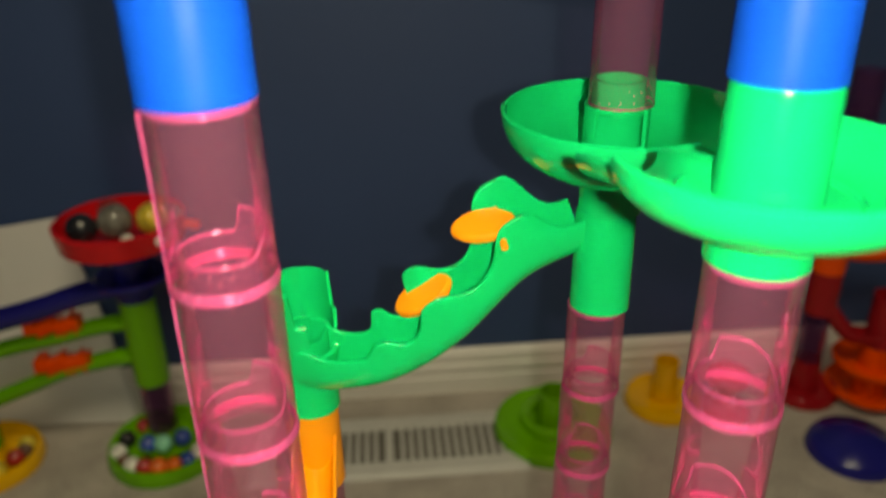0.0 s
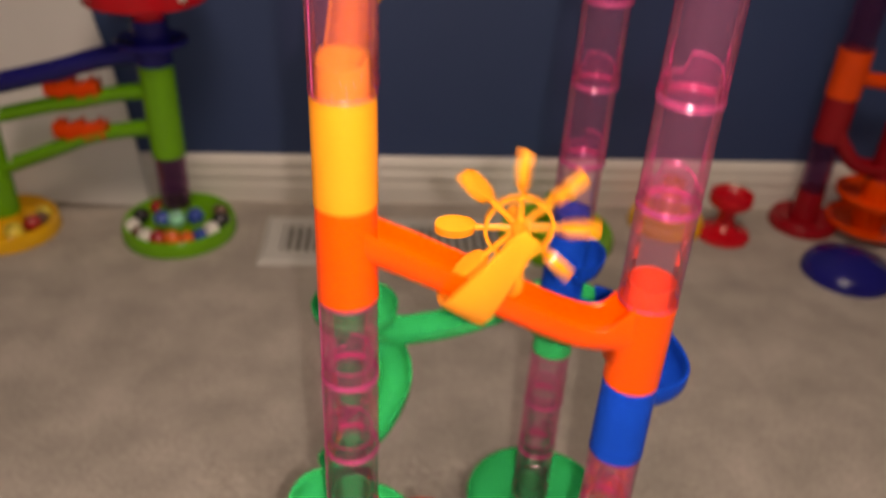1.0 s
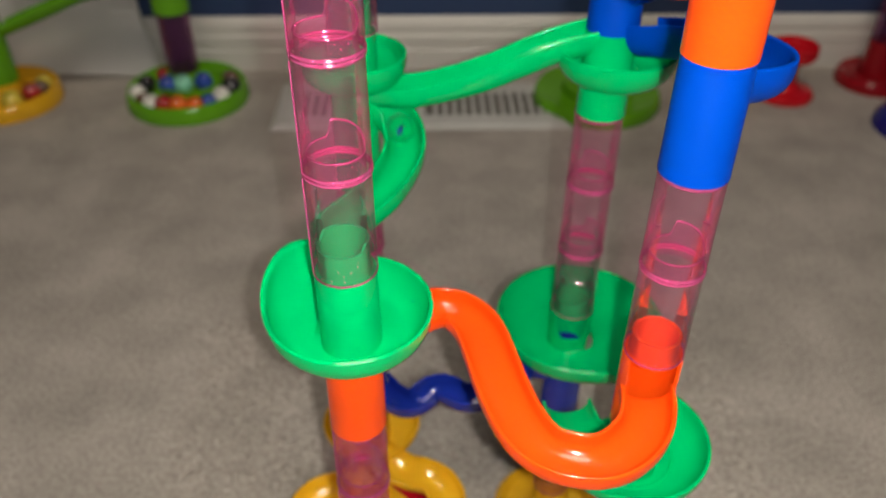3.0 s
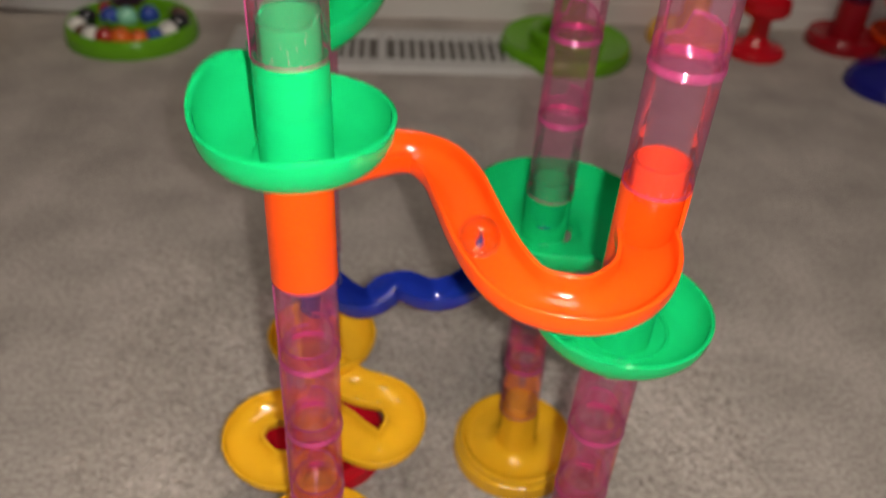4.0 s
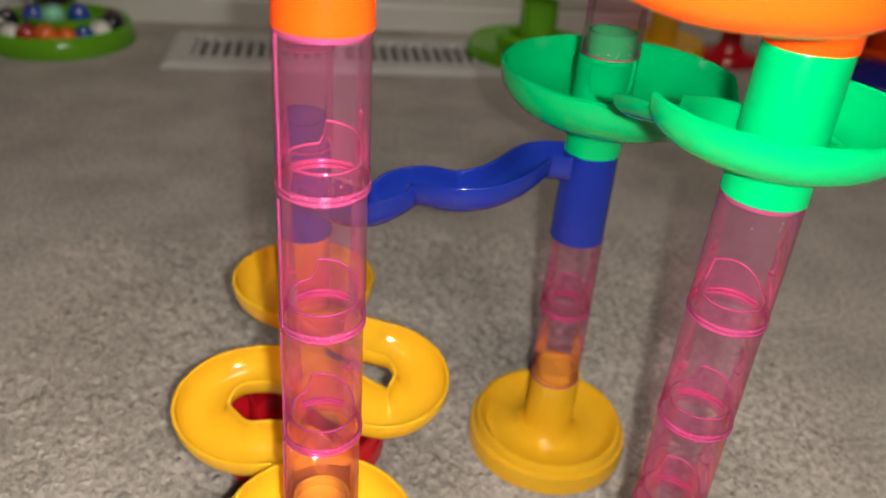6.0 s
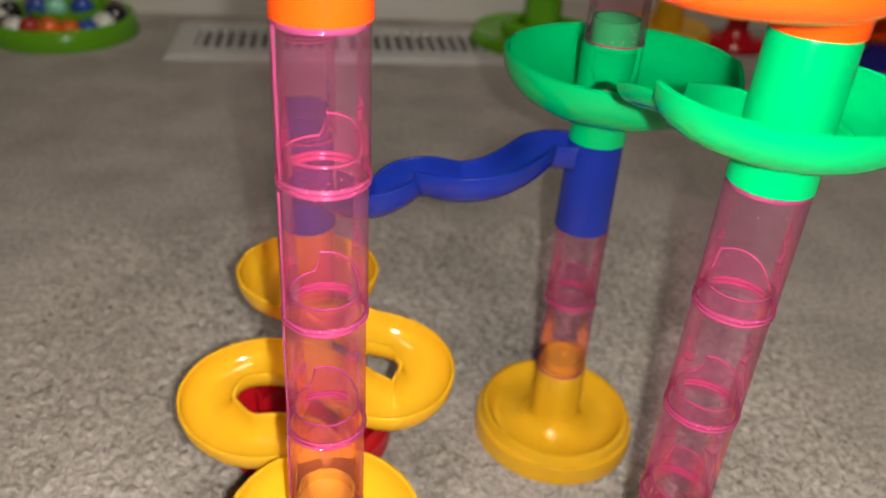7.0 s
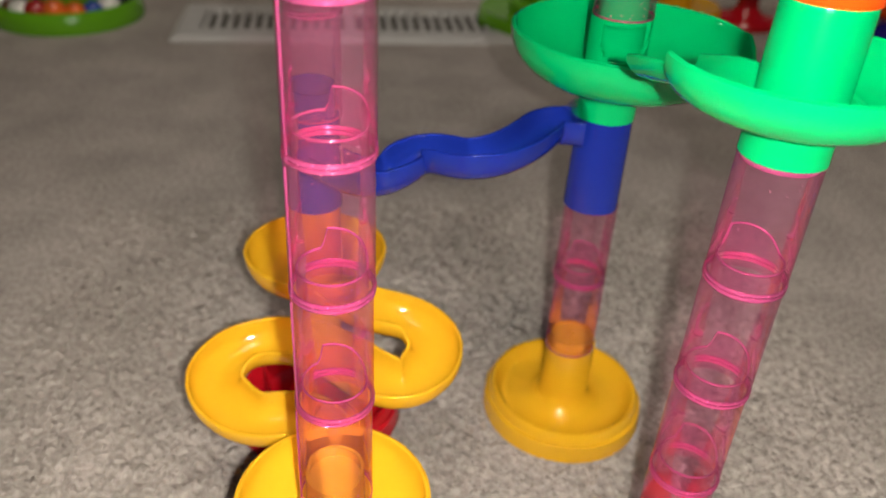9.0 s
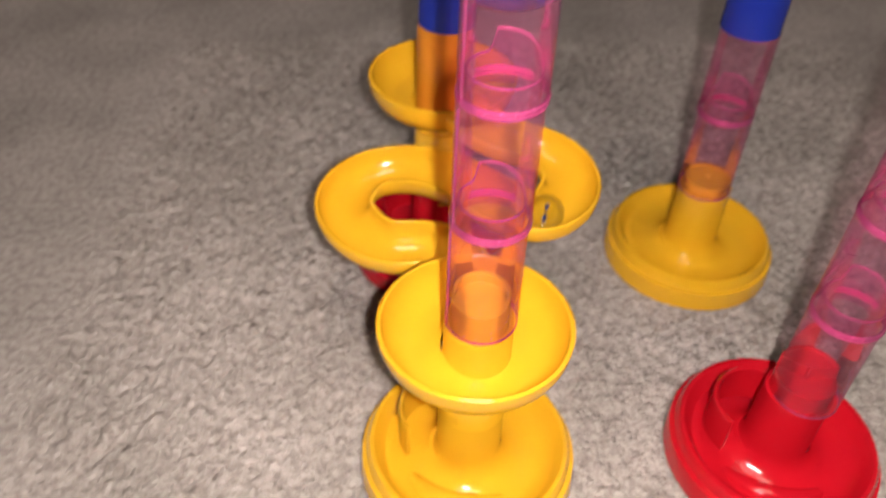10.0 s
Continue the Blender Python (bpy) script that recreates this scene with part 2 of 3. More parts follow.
    bmesh.ops.create_cone(bm, cap_ends=True, segments=segs, radius1=r, radius2=r, depth=(b_ - a).length, matrix=m)
    return bm


def box(lo, hi, bevel=0.0, bm=None):
    bm = bm or bmesh.new()
    size, mid = Vector(hi) - Vector(lo), (Vector(hi) + Vector(lo)) / 2
    made = bmesh.ops.create_cube(bm, size=1, matrix=Matrix.Translation(mid) @ Matrix.Diagonal((*size, 1)))
    if bevel:
        edges = list({e for v in made["verts"] for e in v.link_edges})
        bmesh.ops.bevel(bm, geom=edges, offset=bevel, segments=2, affect="EDGES", profile=0.5)
    return bm


def ball(r, segs=24, bm=None, m=None):
    bm = bm or bmesh.new()
    bmesh.ops.create_uvsphere(bm, u_segments=segs, v_segments=segs // 2, radius=r, matrix=m or Matrix())
    return bm


# ---- the room ----
WALL_Y, X0, X1, Y0, TOP = 22.65, -34.0, 42.0, -40.0, 46.0
FINE_X, FINE_Y = np.arange(-3.6, 6.0, 0.042), np.arange(1.6, 10.5, 0.042)
gx = np.concatenate([np.linspace(X0 - 4, -3.7, 40), FINE_X, np.linspace(6.1, X1 + 4, 40)])
gy = np.concatenate([np.linspace(Y0 - 4, 1.5, 30), FINE_Y, np.linspace(10.6, WALL_Y + 4, 40)])
xx, yy = np.meshgrid(gx, gy, indexing="ij")
near = ((xx > -3.65) & (xx < 6.05) & (yy > 1.55) & (yy < 10.55)).astype(float)
rng = np.random.default_rng(4)
xx = xx + near * rng.normal(0, 0.011, xx.shape)
yy = yy + near * rng.normal(0, 0.011, yy.shape)
zz = near * (rng.random(xx.shape) ** 1.4 * 0.085 - 0.06)
verts = np.stack([xx, yy, zz], -1).reshape(-1, 3) * S
ni, nj = xx.shape
idx = np.arange(ni * nj).reshape(ni, nj)
faces = np.stack([idx[:-1, :-1], idx[1:, :-1], idx[1:, 1:], idx[:-1, 1:]], -1).reshape(-1, 4)
me = bpy.data.meshes.new("floor")
me.from_pydata(verts.tolist(), [], faces.tolist())
me.materials.append(CARPET)
me.polygons.foreach_set("use_smooth", [True] * len(me.polygons))
tagged(new("floor", me), "beige-grey looped pile carpet, slightly uneven", "carpet", kind="structure")


def wall(name, lo, hi, mat, label, kind_word="wall"):
    me = finish(name, box(lo, hi), mat, 0)
    tagged(new(name, me), label, kind_word, kind="structure")


wall("wall_north", (X0, WALL_Y, -0.5), (X1, WALL_Y + 2, TOP), WALL, "navy blue painted plaster wall")
wall("wall_south", (X0, Y0 - 2, -0.5), (X1, Y0, TOP), WALL, "navy blue painted plaster wall")
wall("wall_west", (X0 - 2, Y0 - 2, -0.5), (X0, WALL_Y + 2, TOP), WALL, "navy blue painted plaster wall")
wall("wall_east", (X1, Y0 - 2, -0.5), (X1 + 2, WALL_Y + 2, TOP), WALL, "navy blue painted plaster wall")
wall("ceiling", (X0 - 2, Y0 - 2, TOP + 0.01), (X1 + 2, WALL_Y + 2, TOP + 2), CEIL, "white painted ceiling", "ceiling")

# baseboard with two grooves and a rounded top
bm = bmesh.new()
prof = [(0.0, -0.03), (-0.26, -0.03), (-0.26, 0.62), (-0.225, 0.66), (-0.225, 0.74), (-0.255, 0.78), (-0.255, 1.06), (-0.2, 1.12), (-0.2, 1.2), (-0.225, 1.25), (-0.2, 1.42), (-0.12, 1.56), (-0.05, 1.62), (0.0, 1.62)]
ends = [[bm.verts.new((x, WALL_Y + y - 0.004, z * 1.037)) for y, z in prof] for x in (X0, X1)]
for j in range(len(prof)):
    k = (j + 1) % len(prof)
    bm.faces.new((ends[0][j], ends[0][k], ends[1][k], ends[1][j]))
bm.faces.new(ends[0])
bm.faces.new(ends[1][::-1])
tagged(new("baseboard", finish("baseboard", bm, BOARD, 20)), "white painted grooved baseboard along the carpet", "baseboard", kind="structure")

# ---- floor vent ----
vent = thing("floor_vent", "white enamelled metal floor register set in the carpet", "floor vent", (0.54, 19.8, 0))
VW, VD = 4.22, 1.45
bm = bmesh.new()
outer = [(-VW, -VD), (VW, -VD), (VW, VD), (-VW, VD)]
rings = []
for inset, z in ((0, -0.02), (0, 0.03), (0.18, 0.13), (0.62, 0.15), (0.66, 0.02)):
    rings.append([bm.verts.new((x - math.copysign(inset, x), y - math.copysign(inset, y), z)) for x, y in outer])
for a, b_ in zip(rings, rings[1:]):
    for j in range(4):
        bm.faces.new((a[j], a[(j + 1) % 4], b_[(j + 1) % 4], b_[j]))
part("vent_frame", bm, WHITE, vent, smooth=20)
# flat sheet at floor level in place of depth, its colour carries the shade
part("duct_shade", box((-VW + 0.6, -VD + 0.6, 0.004), (VW - 0.6, VD - 0.6, 0.018)), DUCT_SHADE, vent, "flat dark sheet for the shaded opening below the louvres", smooth=0)
part("centre_bar", box((-0.12, -VD + 0.6, 0.02), (0.12, VD - 0.6, 0.15), 0.02), WHITE, vent)
slat = finish("slat", box((-0.055, -VD + 0.62, 0.0), (0.055, VD - 0.62, 0.12), 0.015), WHITE)
count = 26
for i in range(count):
    x = -VW + 0.75 + (2 * VW - 1.5) * i / (count - 1)
    if abs(x) > 0.16:
        part("slat", slat, WHITE, vent, place=(x, 0, 0.022))

# ---- the marble run: four towers on one square ----
AX, DX, CX, BX = (0.0, 3.44), (2.543, 3.417), (2.387, 5.795), (-0.172, 6.063)


def za(k):
    return 0.878 + L * k


def zc(k):
    return 0.934 + L * k


def zd(k):
    return 0.876 + L * k


def zb(k):
    return 0.854 + L * k


def neck_lift(r, z, a):
    """The plug's top edge stands up on one side."""
    if z < L + 0.06 or r > 0.222:
        return 0
    return 0.05 * max(0.0, min(1.0, (100 - abs((a - 60 + 180) % 360 - 180)) / 12))


def tube_mesh(name, mat, h=L, plug=True, r=0.25):
    prof = [(r + 0.002, 0.0), (r + 0.002, 0.02), (r, 0.035), (r - 0.008, h - 0.03), (r - 0.015, h - 0.002)]
    if plug:
        prof += [(r - 0.045, h - 0.002), (r - 0.05, h + 0.18), (r - 0.053, h + 0.23), (r - 0.075, h + 0.23), (r - 0.075, h - 0.05)]
    else:
        prof += [(r - 0.035, h - 0.002)]
    prof += [(r - 0.03, h - 0.1), (r - 0.03, 0.0)]
    return finish(name, lathe(prof, 40, warp=(lambda rr, z, a: neck_lift(rr, z - (h - L), a)) if plug else None), mat)


def tongue(a):
    """How far the plug's edge stands up at this angle: a steep end, then a long run-out."""
    u = (98 - a) % 360
    return 0.13 * min(1.0, u / 7) * (1 - (u / 112) ** 3) if u < 112 else 0.0


def skin(line, lift=None, name="plug", mat=None):
    """An open skin turned round z; lift raises the points above the foot."""
    bm = bmesh.new()
    rings = []
    for i in range(60):
        a = i * math.pi / 30
        rings.append([bm.verts.new((r * math.cos(a), r * math.sin(a), z + (lift(math.degrees(a)) if lift and z > 0.1 else 0))) for r, z in line])
    for p, q in zip(rings, rings[1:] + rings[:1]):
        for j in range(len(line) - 1):
            bm.faces.new((p[j], q[j], q[j + 1], p[j + 1]))
    return finish(name, bm, mat)


def rim_mesh(r0, z0, size, lifted, double=False):
    """An edge of clear plastic, the light it catches put into its colour."""
    prof = [(r0 + size * math.cos(k * math.pi / 4), z0 + size * math.sin(k * math.pi / 4)) for k in range(8)]
    bm = lathe(prof, 60, warp=(lambda r, z, a: tongue(a)) if lifted else None)
    if double:
        lathe([(r, z + 0.03) for r, z in prof], 60, bm=bm)
    return finish("rim", bm, PINK_RIM_LIT)


def clear_mesh():
    """Clear tube drawn as one skin with a folded lip at both ends, so that the pink does not pile up."""
    return skin([(0.25, 0.0), (0.25, 0.02), (0.248, 0.035), (0.243, L - 0.03), (0.241, L - 0.004)], None, "tube", PINK)


PINK_TUBE = clear_mesh()
PINK_PLUG = skin([(0.206, -0.03), (0.206, 0.06), (0.2, 0.165)], tongue, "plug", PINK_BAND)
# thin strip along the mould line, coloured bright as the tube's side glint
PINK_SEAM_GLINT = finish("seam_glint", box((-0.252, -0.006, 0.02), (-0.24, 0.006, L - 0.02)), PINK_RIM_LIT)
PINK_LIP = rim_mesh(0.243, 0.007, 0.007, False)
# ring added at the tube's top, the glow under a joint is its colour
PINK_HEAD_GLOW = finish("rim", lathe([(0.246, L - 0.004), (0.2465, L - 0.02), (0.24, L - 0.034), (0.234, L - 0.02), (0.233, L - 0.004)], 60), PINK_RIM_LIT)
PINK_FOOT, PINK_EDGE = rim_mesh(0.24, 0.014, 0.013, False, True), rim_mesh(0.2, 0.165, 0.008, True)


def bend(tower, z):
    """How far a tower leans and bows away from upright at this height."""
    k = z / 10
    a, b_, c, d = LEAN[tower]
    return a * k + c * k * k, b_ * k + d * k * k


def clear_tubes(tower, z_of, first, last, seed):
    for k in range(first, last):
        turn = (k * 37 + seed * 71) % 50 - 25
        dx, dy = ((0.06, 0.08), (0.03, 0.04))[k] if tower == tower_c and k < 2 else (0, 0)
        ob = part("tube", PINK_TUBE, PINK, tower, "clear pink plastic tube", (bend(tower, z_of(k))[0] + dx, bend(tower, z_of(k))[1] + dy, z_of(k)), turn)
        part("rim", PINK_FOOT if k > first else PINK_LIP, PINK_RIM_LIT, ob, "pink edge coloured brighter for the light it catches")
        if k == last - 1:
            part("rim", PINK_HEAD_GLOW, PINK_RIM_LIT, ob, "ring coloured bright for the glow under the joint")
        if tower == tower_a:
            part("seam_glint", PINK_SEAM_GLINT, PINK_RIM_LIT, ob, "mould line coloured bright for the glint along the tube", turn=12 - turn + k * 29 % 25)
        if k > first:
            part("plug", PINK_PLUG, PINK_BAND, ob, "deep pink plug of the tube below")
            part("plug_edge", PINK_EDGE, PINK_RIM_LIT, ob, "pink edge coloured brighter for the light it catches")


def solid_tube(tower, z, mat, label, h=L, turn=0, name="tube"):
    return part(name, tube_mesh(name, mat, h), mat, tower, label, (*bend(tower, z), z), turn)


def open_tube(tower, z, mat, label, toward, half, low, h=L):
    """A joint whose side is cut open from the track's floor to its top, where the marble drops in."""
    bm, rows, segs = bmesh.new(), 24, 72
    rings = [[bm.verts.new((0.25 * math.cos(math.tau * i / segs), 0.25 * math.sin(math.tau * i / segs), (h - 0.003) * j / rows)) for i in range(segs)] for j in range(rows + 1)]
    for j in range(rows):
        for i in range(segs):
            d = (360 * (i + 0.5) / segs - toward + 180) % 360 - 180
            if z + h * (j + 0.5) / rows < low + 0.13 * (d / half) ** 4 or abs(d) > half:
                k = (i + 1) % segs
                bm.faces.new((rings[j][i], rings[j][k], rings[j + 1][k], rings[j + 1][i]))
    for v in [v for v in bm.verts if not v.link_faces]:
        bm.verts.remove(v)
    bmesh.ops.recalc_face_normals(bm, faces=bm.faces)
    bmesh.ops.solidify(bm, geom=bm.faces, thickness=0.03)
    ob = part("tube", bm, mat, tower, label, (*bend(tower, z), z))
    ring = lathe([(0.215, h - 0.05), (0.217, h - 0.004), (0.205, h), (0.2, h + 0.19), (0.175, h + 0.19), (0.175, h - 0.05)], 40)
    part("plug", ring, mat, ob)
    return ob


def dish(rim_r, rim_z, floor_r, floor_z, in_r=0.24, thick=0.035, bm=None, a0=0.0, a1=360.0, segs=56, notch=None):
    """A round bowl with a rolled rim."""
    top = [(in_r, floor_z + 0.04), (floor_r * 0.72, floor_z)]
    for i in range(1, 9):
        a = radians(90 * i / 8)
        top.append((floor_r + (rim_r - floor_r) * math.sin(a), floor_z + (rim_z - floor_z) * (1 - math.cos(a))))
    low = [(rim_r + 0.012, rim_z + 0.012), (rim_r + thick, rim_z), (rim_r + thick, rim_z - 0.04)]
    for i in range(7, 0, -1):
        a = radians(90 * i / 8)
        low.append((floor_r + (rim_r + thick - floor_r) * math.sin(a), floor_z - thick + (rim_z - floor_z) * (1 - math.cos(a))))
    low += [(floor_r * 0.72, floor_z - thick), (in_r, floor_z - thick)]

    def lowered(r, z, a):
        if notch is None or z < floor_z:
            return 0
        d = abs((a - notch[0] + 180) % 360 - 180)
        return -(z - floor_z) * notch[2] * max(0.0, min(1.0, (notch[1] - d) / 22))
    return lathe(top + low, segs, a0, a1, lowered, bm)


def joined(bm):
    """Draws one side of a bowl out towards the bowl that feeds it."""
    for v in bm.verts:
        if v.co.xy.length > 0.3:
            v.co.y *= 1.03
        if v.co.x > 0.25:
            v.co.x += (v.co.x - 0.25) * 0.1
        if v.co.x > 0 and v.co.y < 0.0 and v.co.xy.length > 0.3:
            w = min(1.0, v.co.x / 0.5)
            v.co.z -= w * v.co.y * 0.12
            v.co.y *= 1 + 0.2 * w
    return bm


def risen(bm):
    """Lifts the bowl's wall where the chute comes in."""
    for v in bm.verts:
        r = v.co.xy.length
        if r > 0.45:
            d = abs((math.degrees(math.atan2(v.co.y, v.co.x)) - 140 + 180) % 360 - 180)
            w = max(0.0, 1 - d / 65)
            w = w * w * (3 - 2 * w) * (r - 0.45) / 0.21
            v.co.z += 0.15 * w
            v.co.x, v.co.y = v.co.x * (1 + 0.12 * w), v.co.y * (1 + 0.3 * w)
    return bm


def cut_bowl(z, rim_z):
    """A bowl whose wall is open on the side of the next one, over a round floor."""
    return dish(0.7, rim_z, 0.45, z, 0.17, bm=dish(0.4, z + 0.01, 0.38, z - 0.003, 0.17, 0.03), a0=-184, a1=72)


def foot(tower, mat, label, top, r=0.87, turn=0.0, curled=True):
    """Round base with a raised ring and a socket stub."""
    plug = 0.16 if curled else 0.09
    prof = [(0.02, 0.02), (r - 0.06, 0.02), (r, 0.0), (r + 0.01, 0.05), (r - 0.015, 0.2), (r - 0.05, 0.215), (r - 0.055, 0.28), (r - 0.08, 0.32), (r - 0.11, 0.32),
            (r - 0.135, 0.29), (r - 0.16, 0.24), (r - 0.2, 0.19), (r - 0.25, 0.155), (r - 0.31, 0.135)]
    prof += [(0.456 - 0.2 * math.sin(radians(a)), 0.33 - 0.2 * math.cos(radians(a))) for a in range(0, 91, 15)]
    prof += [(0.25, top - 0.002), (0.226, top - 0.002), (0.222, top + plug), (0.19, top + plug), (0.19, top + plug - 0.008), (0.02, top + plug - 0.008)]

    def ramp_lift(rr, z, a):
        if z > top + 0.1:
            return 0.1 if curled and (a % 360) < 150 else 0
        if 0.3 < rr < r - 0.2 and z < 0.3:
            d = abs((a - turn - 165 + 180) % 360 - 180)
            return 0.05 * max(0.0, min(1.0, (60 - d) / 45))
        return 0
    ob = part("base", lathe(prof, 72, warp=ramp_lift), mat, tower, label)
    if not curled:
        return ob
    curl = lathe([(0.36, 0.26), (0.36, 0.62), (0.345, 0.64), (0.325, 0.62), (0.325, 0.26)], 20, 50, 235)
    part("curled_wall", curl, mat, ob, place=(-0.2, 0.08, 0), turn=turn - 20)
    hump = bmesh.new()
    hoops = []
    for i in range(15):
        a, w = radians(205 + 95 * i / 14), math.sin(math.pi * (0.06 + 0.88 * i / 14)) ** 0.5
        hoops.append([hump.verts.new(((0.5 + 0.1 * w * math.cos(c)) * math.cos(a), (0.5 + 0.1 * w * math.cos(c)) * math.sin(a), 0.1 + 0.14 * w * math.sin(c))) for c in (math.pi * k / 10 for k in range(11))])
    for p, q in zip(hoops, hoops[1:]):
        for k in range(10):
            hump.faces.new((p[k], p[k + 1], q[k + 1], q[k]))
    hump.faces.new(hoops[0])
    hump.faces.new(hoops[-1][::-1])
    part("curved_hump", hump, mat, ob)
    return ob


tower_a = thing("marble_tower", "clear pink marble run tower with orange joints on a yellow base", "marble run", (*AX, 0), "towers of the marble run")
tower_b = thing("marble_tower", "marble run tower with yellow winding slide on a red base", "marble run", (*BX, 0), "towers of the marble run")
tower_c = thing("marble_tower", "clear pink marble run tower with green bowls, yellow base", "marble run", (*CX, 0), "towers of the marble run")
tower_d = thing("marble_tower", "clear pink marble run tower with blue joints, red base", "marble run", (*DX, 0), "towers of the marble run")

LEAN = {tower_a: (0.097, -0.076, -0.050, 0.073), tower_b: (0.179, 0.000, 0.000, 0.000), tower_c: (-0.015, 0.082, 0.111, 0.019), tower_d: (-0.022, -0.109, 0.013, 0.091)}


def local(points, tower_xy):
    return [(x - tower_xy[0], y - tower_xy[1], z) for x, y, z in points]


# tower A
foot(tower_a, YELLOW, "yellow round base", za(0), 0.865)
a_stub = solid_tube(tower_a, za(0) - 0.12, YELLOW, "yellow tube", L + 0.08)
part("inner_floor", lathe([(0.001, L + 0.24), (0.18, L + 0.24), (0.18, L + 0.28), (0.001, L + 0.28)], 24), YELLOW, a_stub)
part("bowl", dish(0.655, 1.643, 0.42, 1.37), YELLOW, tower_a, "glossy yellow bowl", (-0.01, 0.04, 0))
clear_tubes(tower_a, za, 1, 5, 1)
solid_tube(tower_a, za(5), ORANGE, "orange tube joint")
part("bowl", risen(dish(0.645, 6.46, 0.42, 6.18)), GREEN, tower_a, "glossy green bowl", (bend(tower_a, za(6))[0] - 0.01, bend(tower_a, za(6))[1] + 0.1, 0))
solid_tube(tower_a, za(6), GREEN, "green tube joint")
clear_tubes(tower_a, za, 7, 10, 2)
solid_tube(tower_a, za(10), ORANGE, "orange tube joint")
solid_tube(tower_a, za(11), AMBER, "amber yellow tube joint")
clear_tubes(tower_a, za, 12, 17, 3)
solid_tube(tower_a, za(17), BLUE, "bright blue tube joint", 1.6)

# tower D
foot(tower_d, RED, "red round base", zd(0), 0.85).matrix_basis = pose(*at(-0.03, 0.02, 0))
clear_tubes(tower_d, zd, 0, 4, 4)
part("tube", tube_mesh("tube", GREEN, L, False, 0.248), GREEN, tower_d, "green tube joint", (*bend(tower_d, zd(4)), zd(4) - 0.0))
part("bowl", cut_bowl(4.6, 4.85), GREEN, tower_d, "wide glossy green bowl", (bend(tower_d, zd(4))[0], bend(tower_d, zd(4))[1] + 0.1, 0))
for dz in (0.0, 10.337):
    part("spout", channel([(-0.34, -0.05, 4.78 + dz), (-0.43, 0.25, 4.75 + dz), (-0.47, 0.48, 4.7 + dz), (-0.48, 0.72, 4.63 + dz)], 0.25, 0.02, 0.035, 8, squash=0.6), GREEN, tower_d, "green spout over the next bowl", (*bend(tower_d, 4.8 + dz), 0))
open_tube(tower_d, zd(5), ORANGE, "orange tube joint, open at the front", -88, 62, 5.457)
clear_tubes(tower_d, zd, 6, 8, 5)
solid_tube(tower_d, zd(8), BLUE, "bright blue tube joint")
open_tube(tower_d, zd(9), ORANGE, "orange tube joint, open towards the track", 178, 46, 9.094)
clear_tubes(tower_d, zd, 10, 16, 6)
solid_tube(tower_d, zd(16), GREEN, "green tube joint")
part("bowl", cut_bowl(zd(16) + 0.3, zd(16) + 0.53), GREEN, tower_d, "wide glossy green bowl", (*bend(tower_d, zd(16)), 0))
solid_tube(tower_d, zd(17), BLUE, "bright blue tube joint", 1.6)

# tower C
foot(tower_c, YELLOW, "yellow round base", zc(0), 0.86, curled=False).matrix_basis = pose(*at(0.1, 0.14, 0))
clear_tubes(tower_c, zc, 0, 2, 7)
solid_tube(tower_c, zc(2), COBALT, "deep blue tube joint")
open_tube(tower_c, zc(3), GREEN, "green tube joint, open in the bowl", -95, 52, 4.065)
part("bowl", joined(dish(0.92, 4.26, 0.42, 3.86, notch=(-42, 34, 0.8))), GREEN, tower_c, "wide glossy green bowl", (bend(tower_c, zc(3))[0] + 0.07, bend(tower_c, zc(3))[1], 0))
clear_tubes(tower_c, zc, 4, 7, 8)
solid_tube(tower_c, zc(7), GREEN, "green tube joint")
part("cup", dish(0.555, 7.65, 0.36, 7.38), GREEN, tower_c, "shallow green cup", (bend(tower_c, zc(7))[0] + 0.08, bend(tower_c, zc(7))[1], 0))
solid_tube(tower_c, zc(8), BLUE, "blue tube joint")
part("scoop", dish(0.42, 8.433, 0.32, 8.207, 0.23, 0.035, None, -80, 50, 30), BLUE, tower_c, "blue catching scoop", (*bend(tower_c, zc(8)), 0))
clear_tubes(tower_c, zc, 9, 14, 9)
solid_tube(tower_c, zc(14), GREEN, "green tube joint")
open_tube(tower_c, zc(15), GREEN, "green tube joint, open in the bowl", -95, 52, 14.362)
part("bowl", joined(dish(0.9, 14.69, 0.42, 14.27, notch=(-42, 34, 0.8))), GREEN, tower_c, "wide glossy green bowl", (bend(tower_c, zc(15))[0] + 0.05, bend(tower_c, zc(15))[1], 0))
clear_tubes(tower_c, zc, 16, 17, 10)
part("bowl", dish(0.8, 16.037, 0.45, 15.626), BLUE, tower_c, "bright blue bowl", (*bend(tower_c, zc(17)), 0))

# tower B
foot(tower_b, RED, "red round base", zb(0))
solid_tube(tower_b, zb(0) - 0.1, YELLOW, "yellow tube", 0.8)
solid_tube(tower_b, zb(1), AMBER, "amber yellow tube joint")
part("bowl", dish(0.645, 2.0, 0.4, 1.72), YELLOW, tower_b, "glossy yellow bowl", (bend(tower_b, zb(1))[0], 0.14, 0))
solid_tube(tower_b, zb(2), COBALT, "deep blue tube joint")
clear_tubes(tower_b, zb, 3, 6, 11)
solid_tube(tower_b, zb(6), GREEN, "green tube joint")
solid_tube(tower_b, zb(7), GREEN, "green tube joint")
part("cup", dish(0.5, 7.521, 0.36, 7.264), GREEN, tower_b, "shallow green cup", (*bend(tower_b, zb(7)), 0))
clear_tubes(tower_b, zb, 8, 12, 12)
solid_tube(tower_b, zb(12), AMBER, "amber yellow tube joint")
solid_tube(tower_b, zb(13), GREEN, "green tube joint", 0.5)
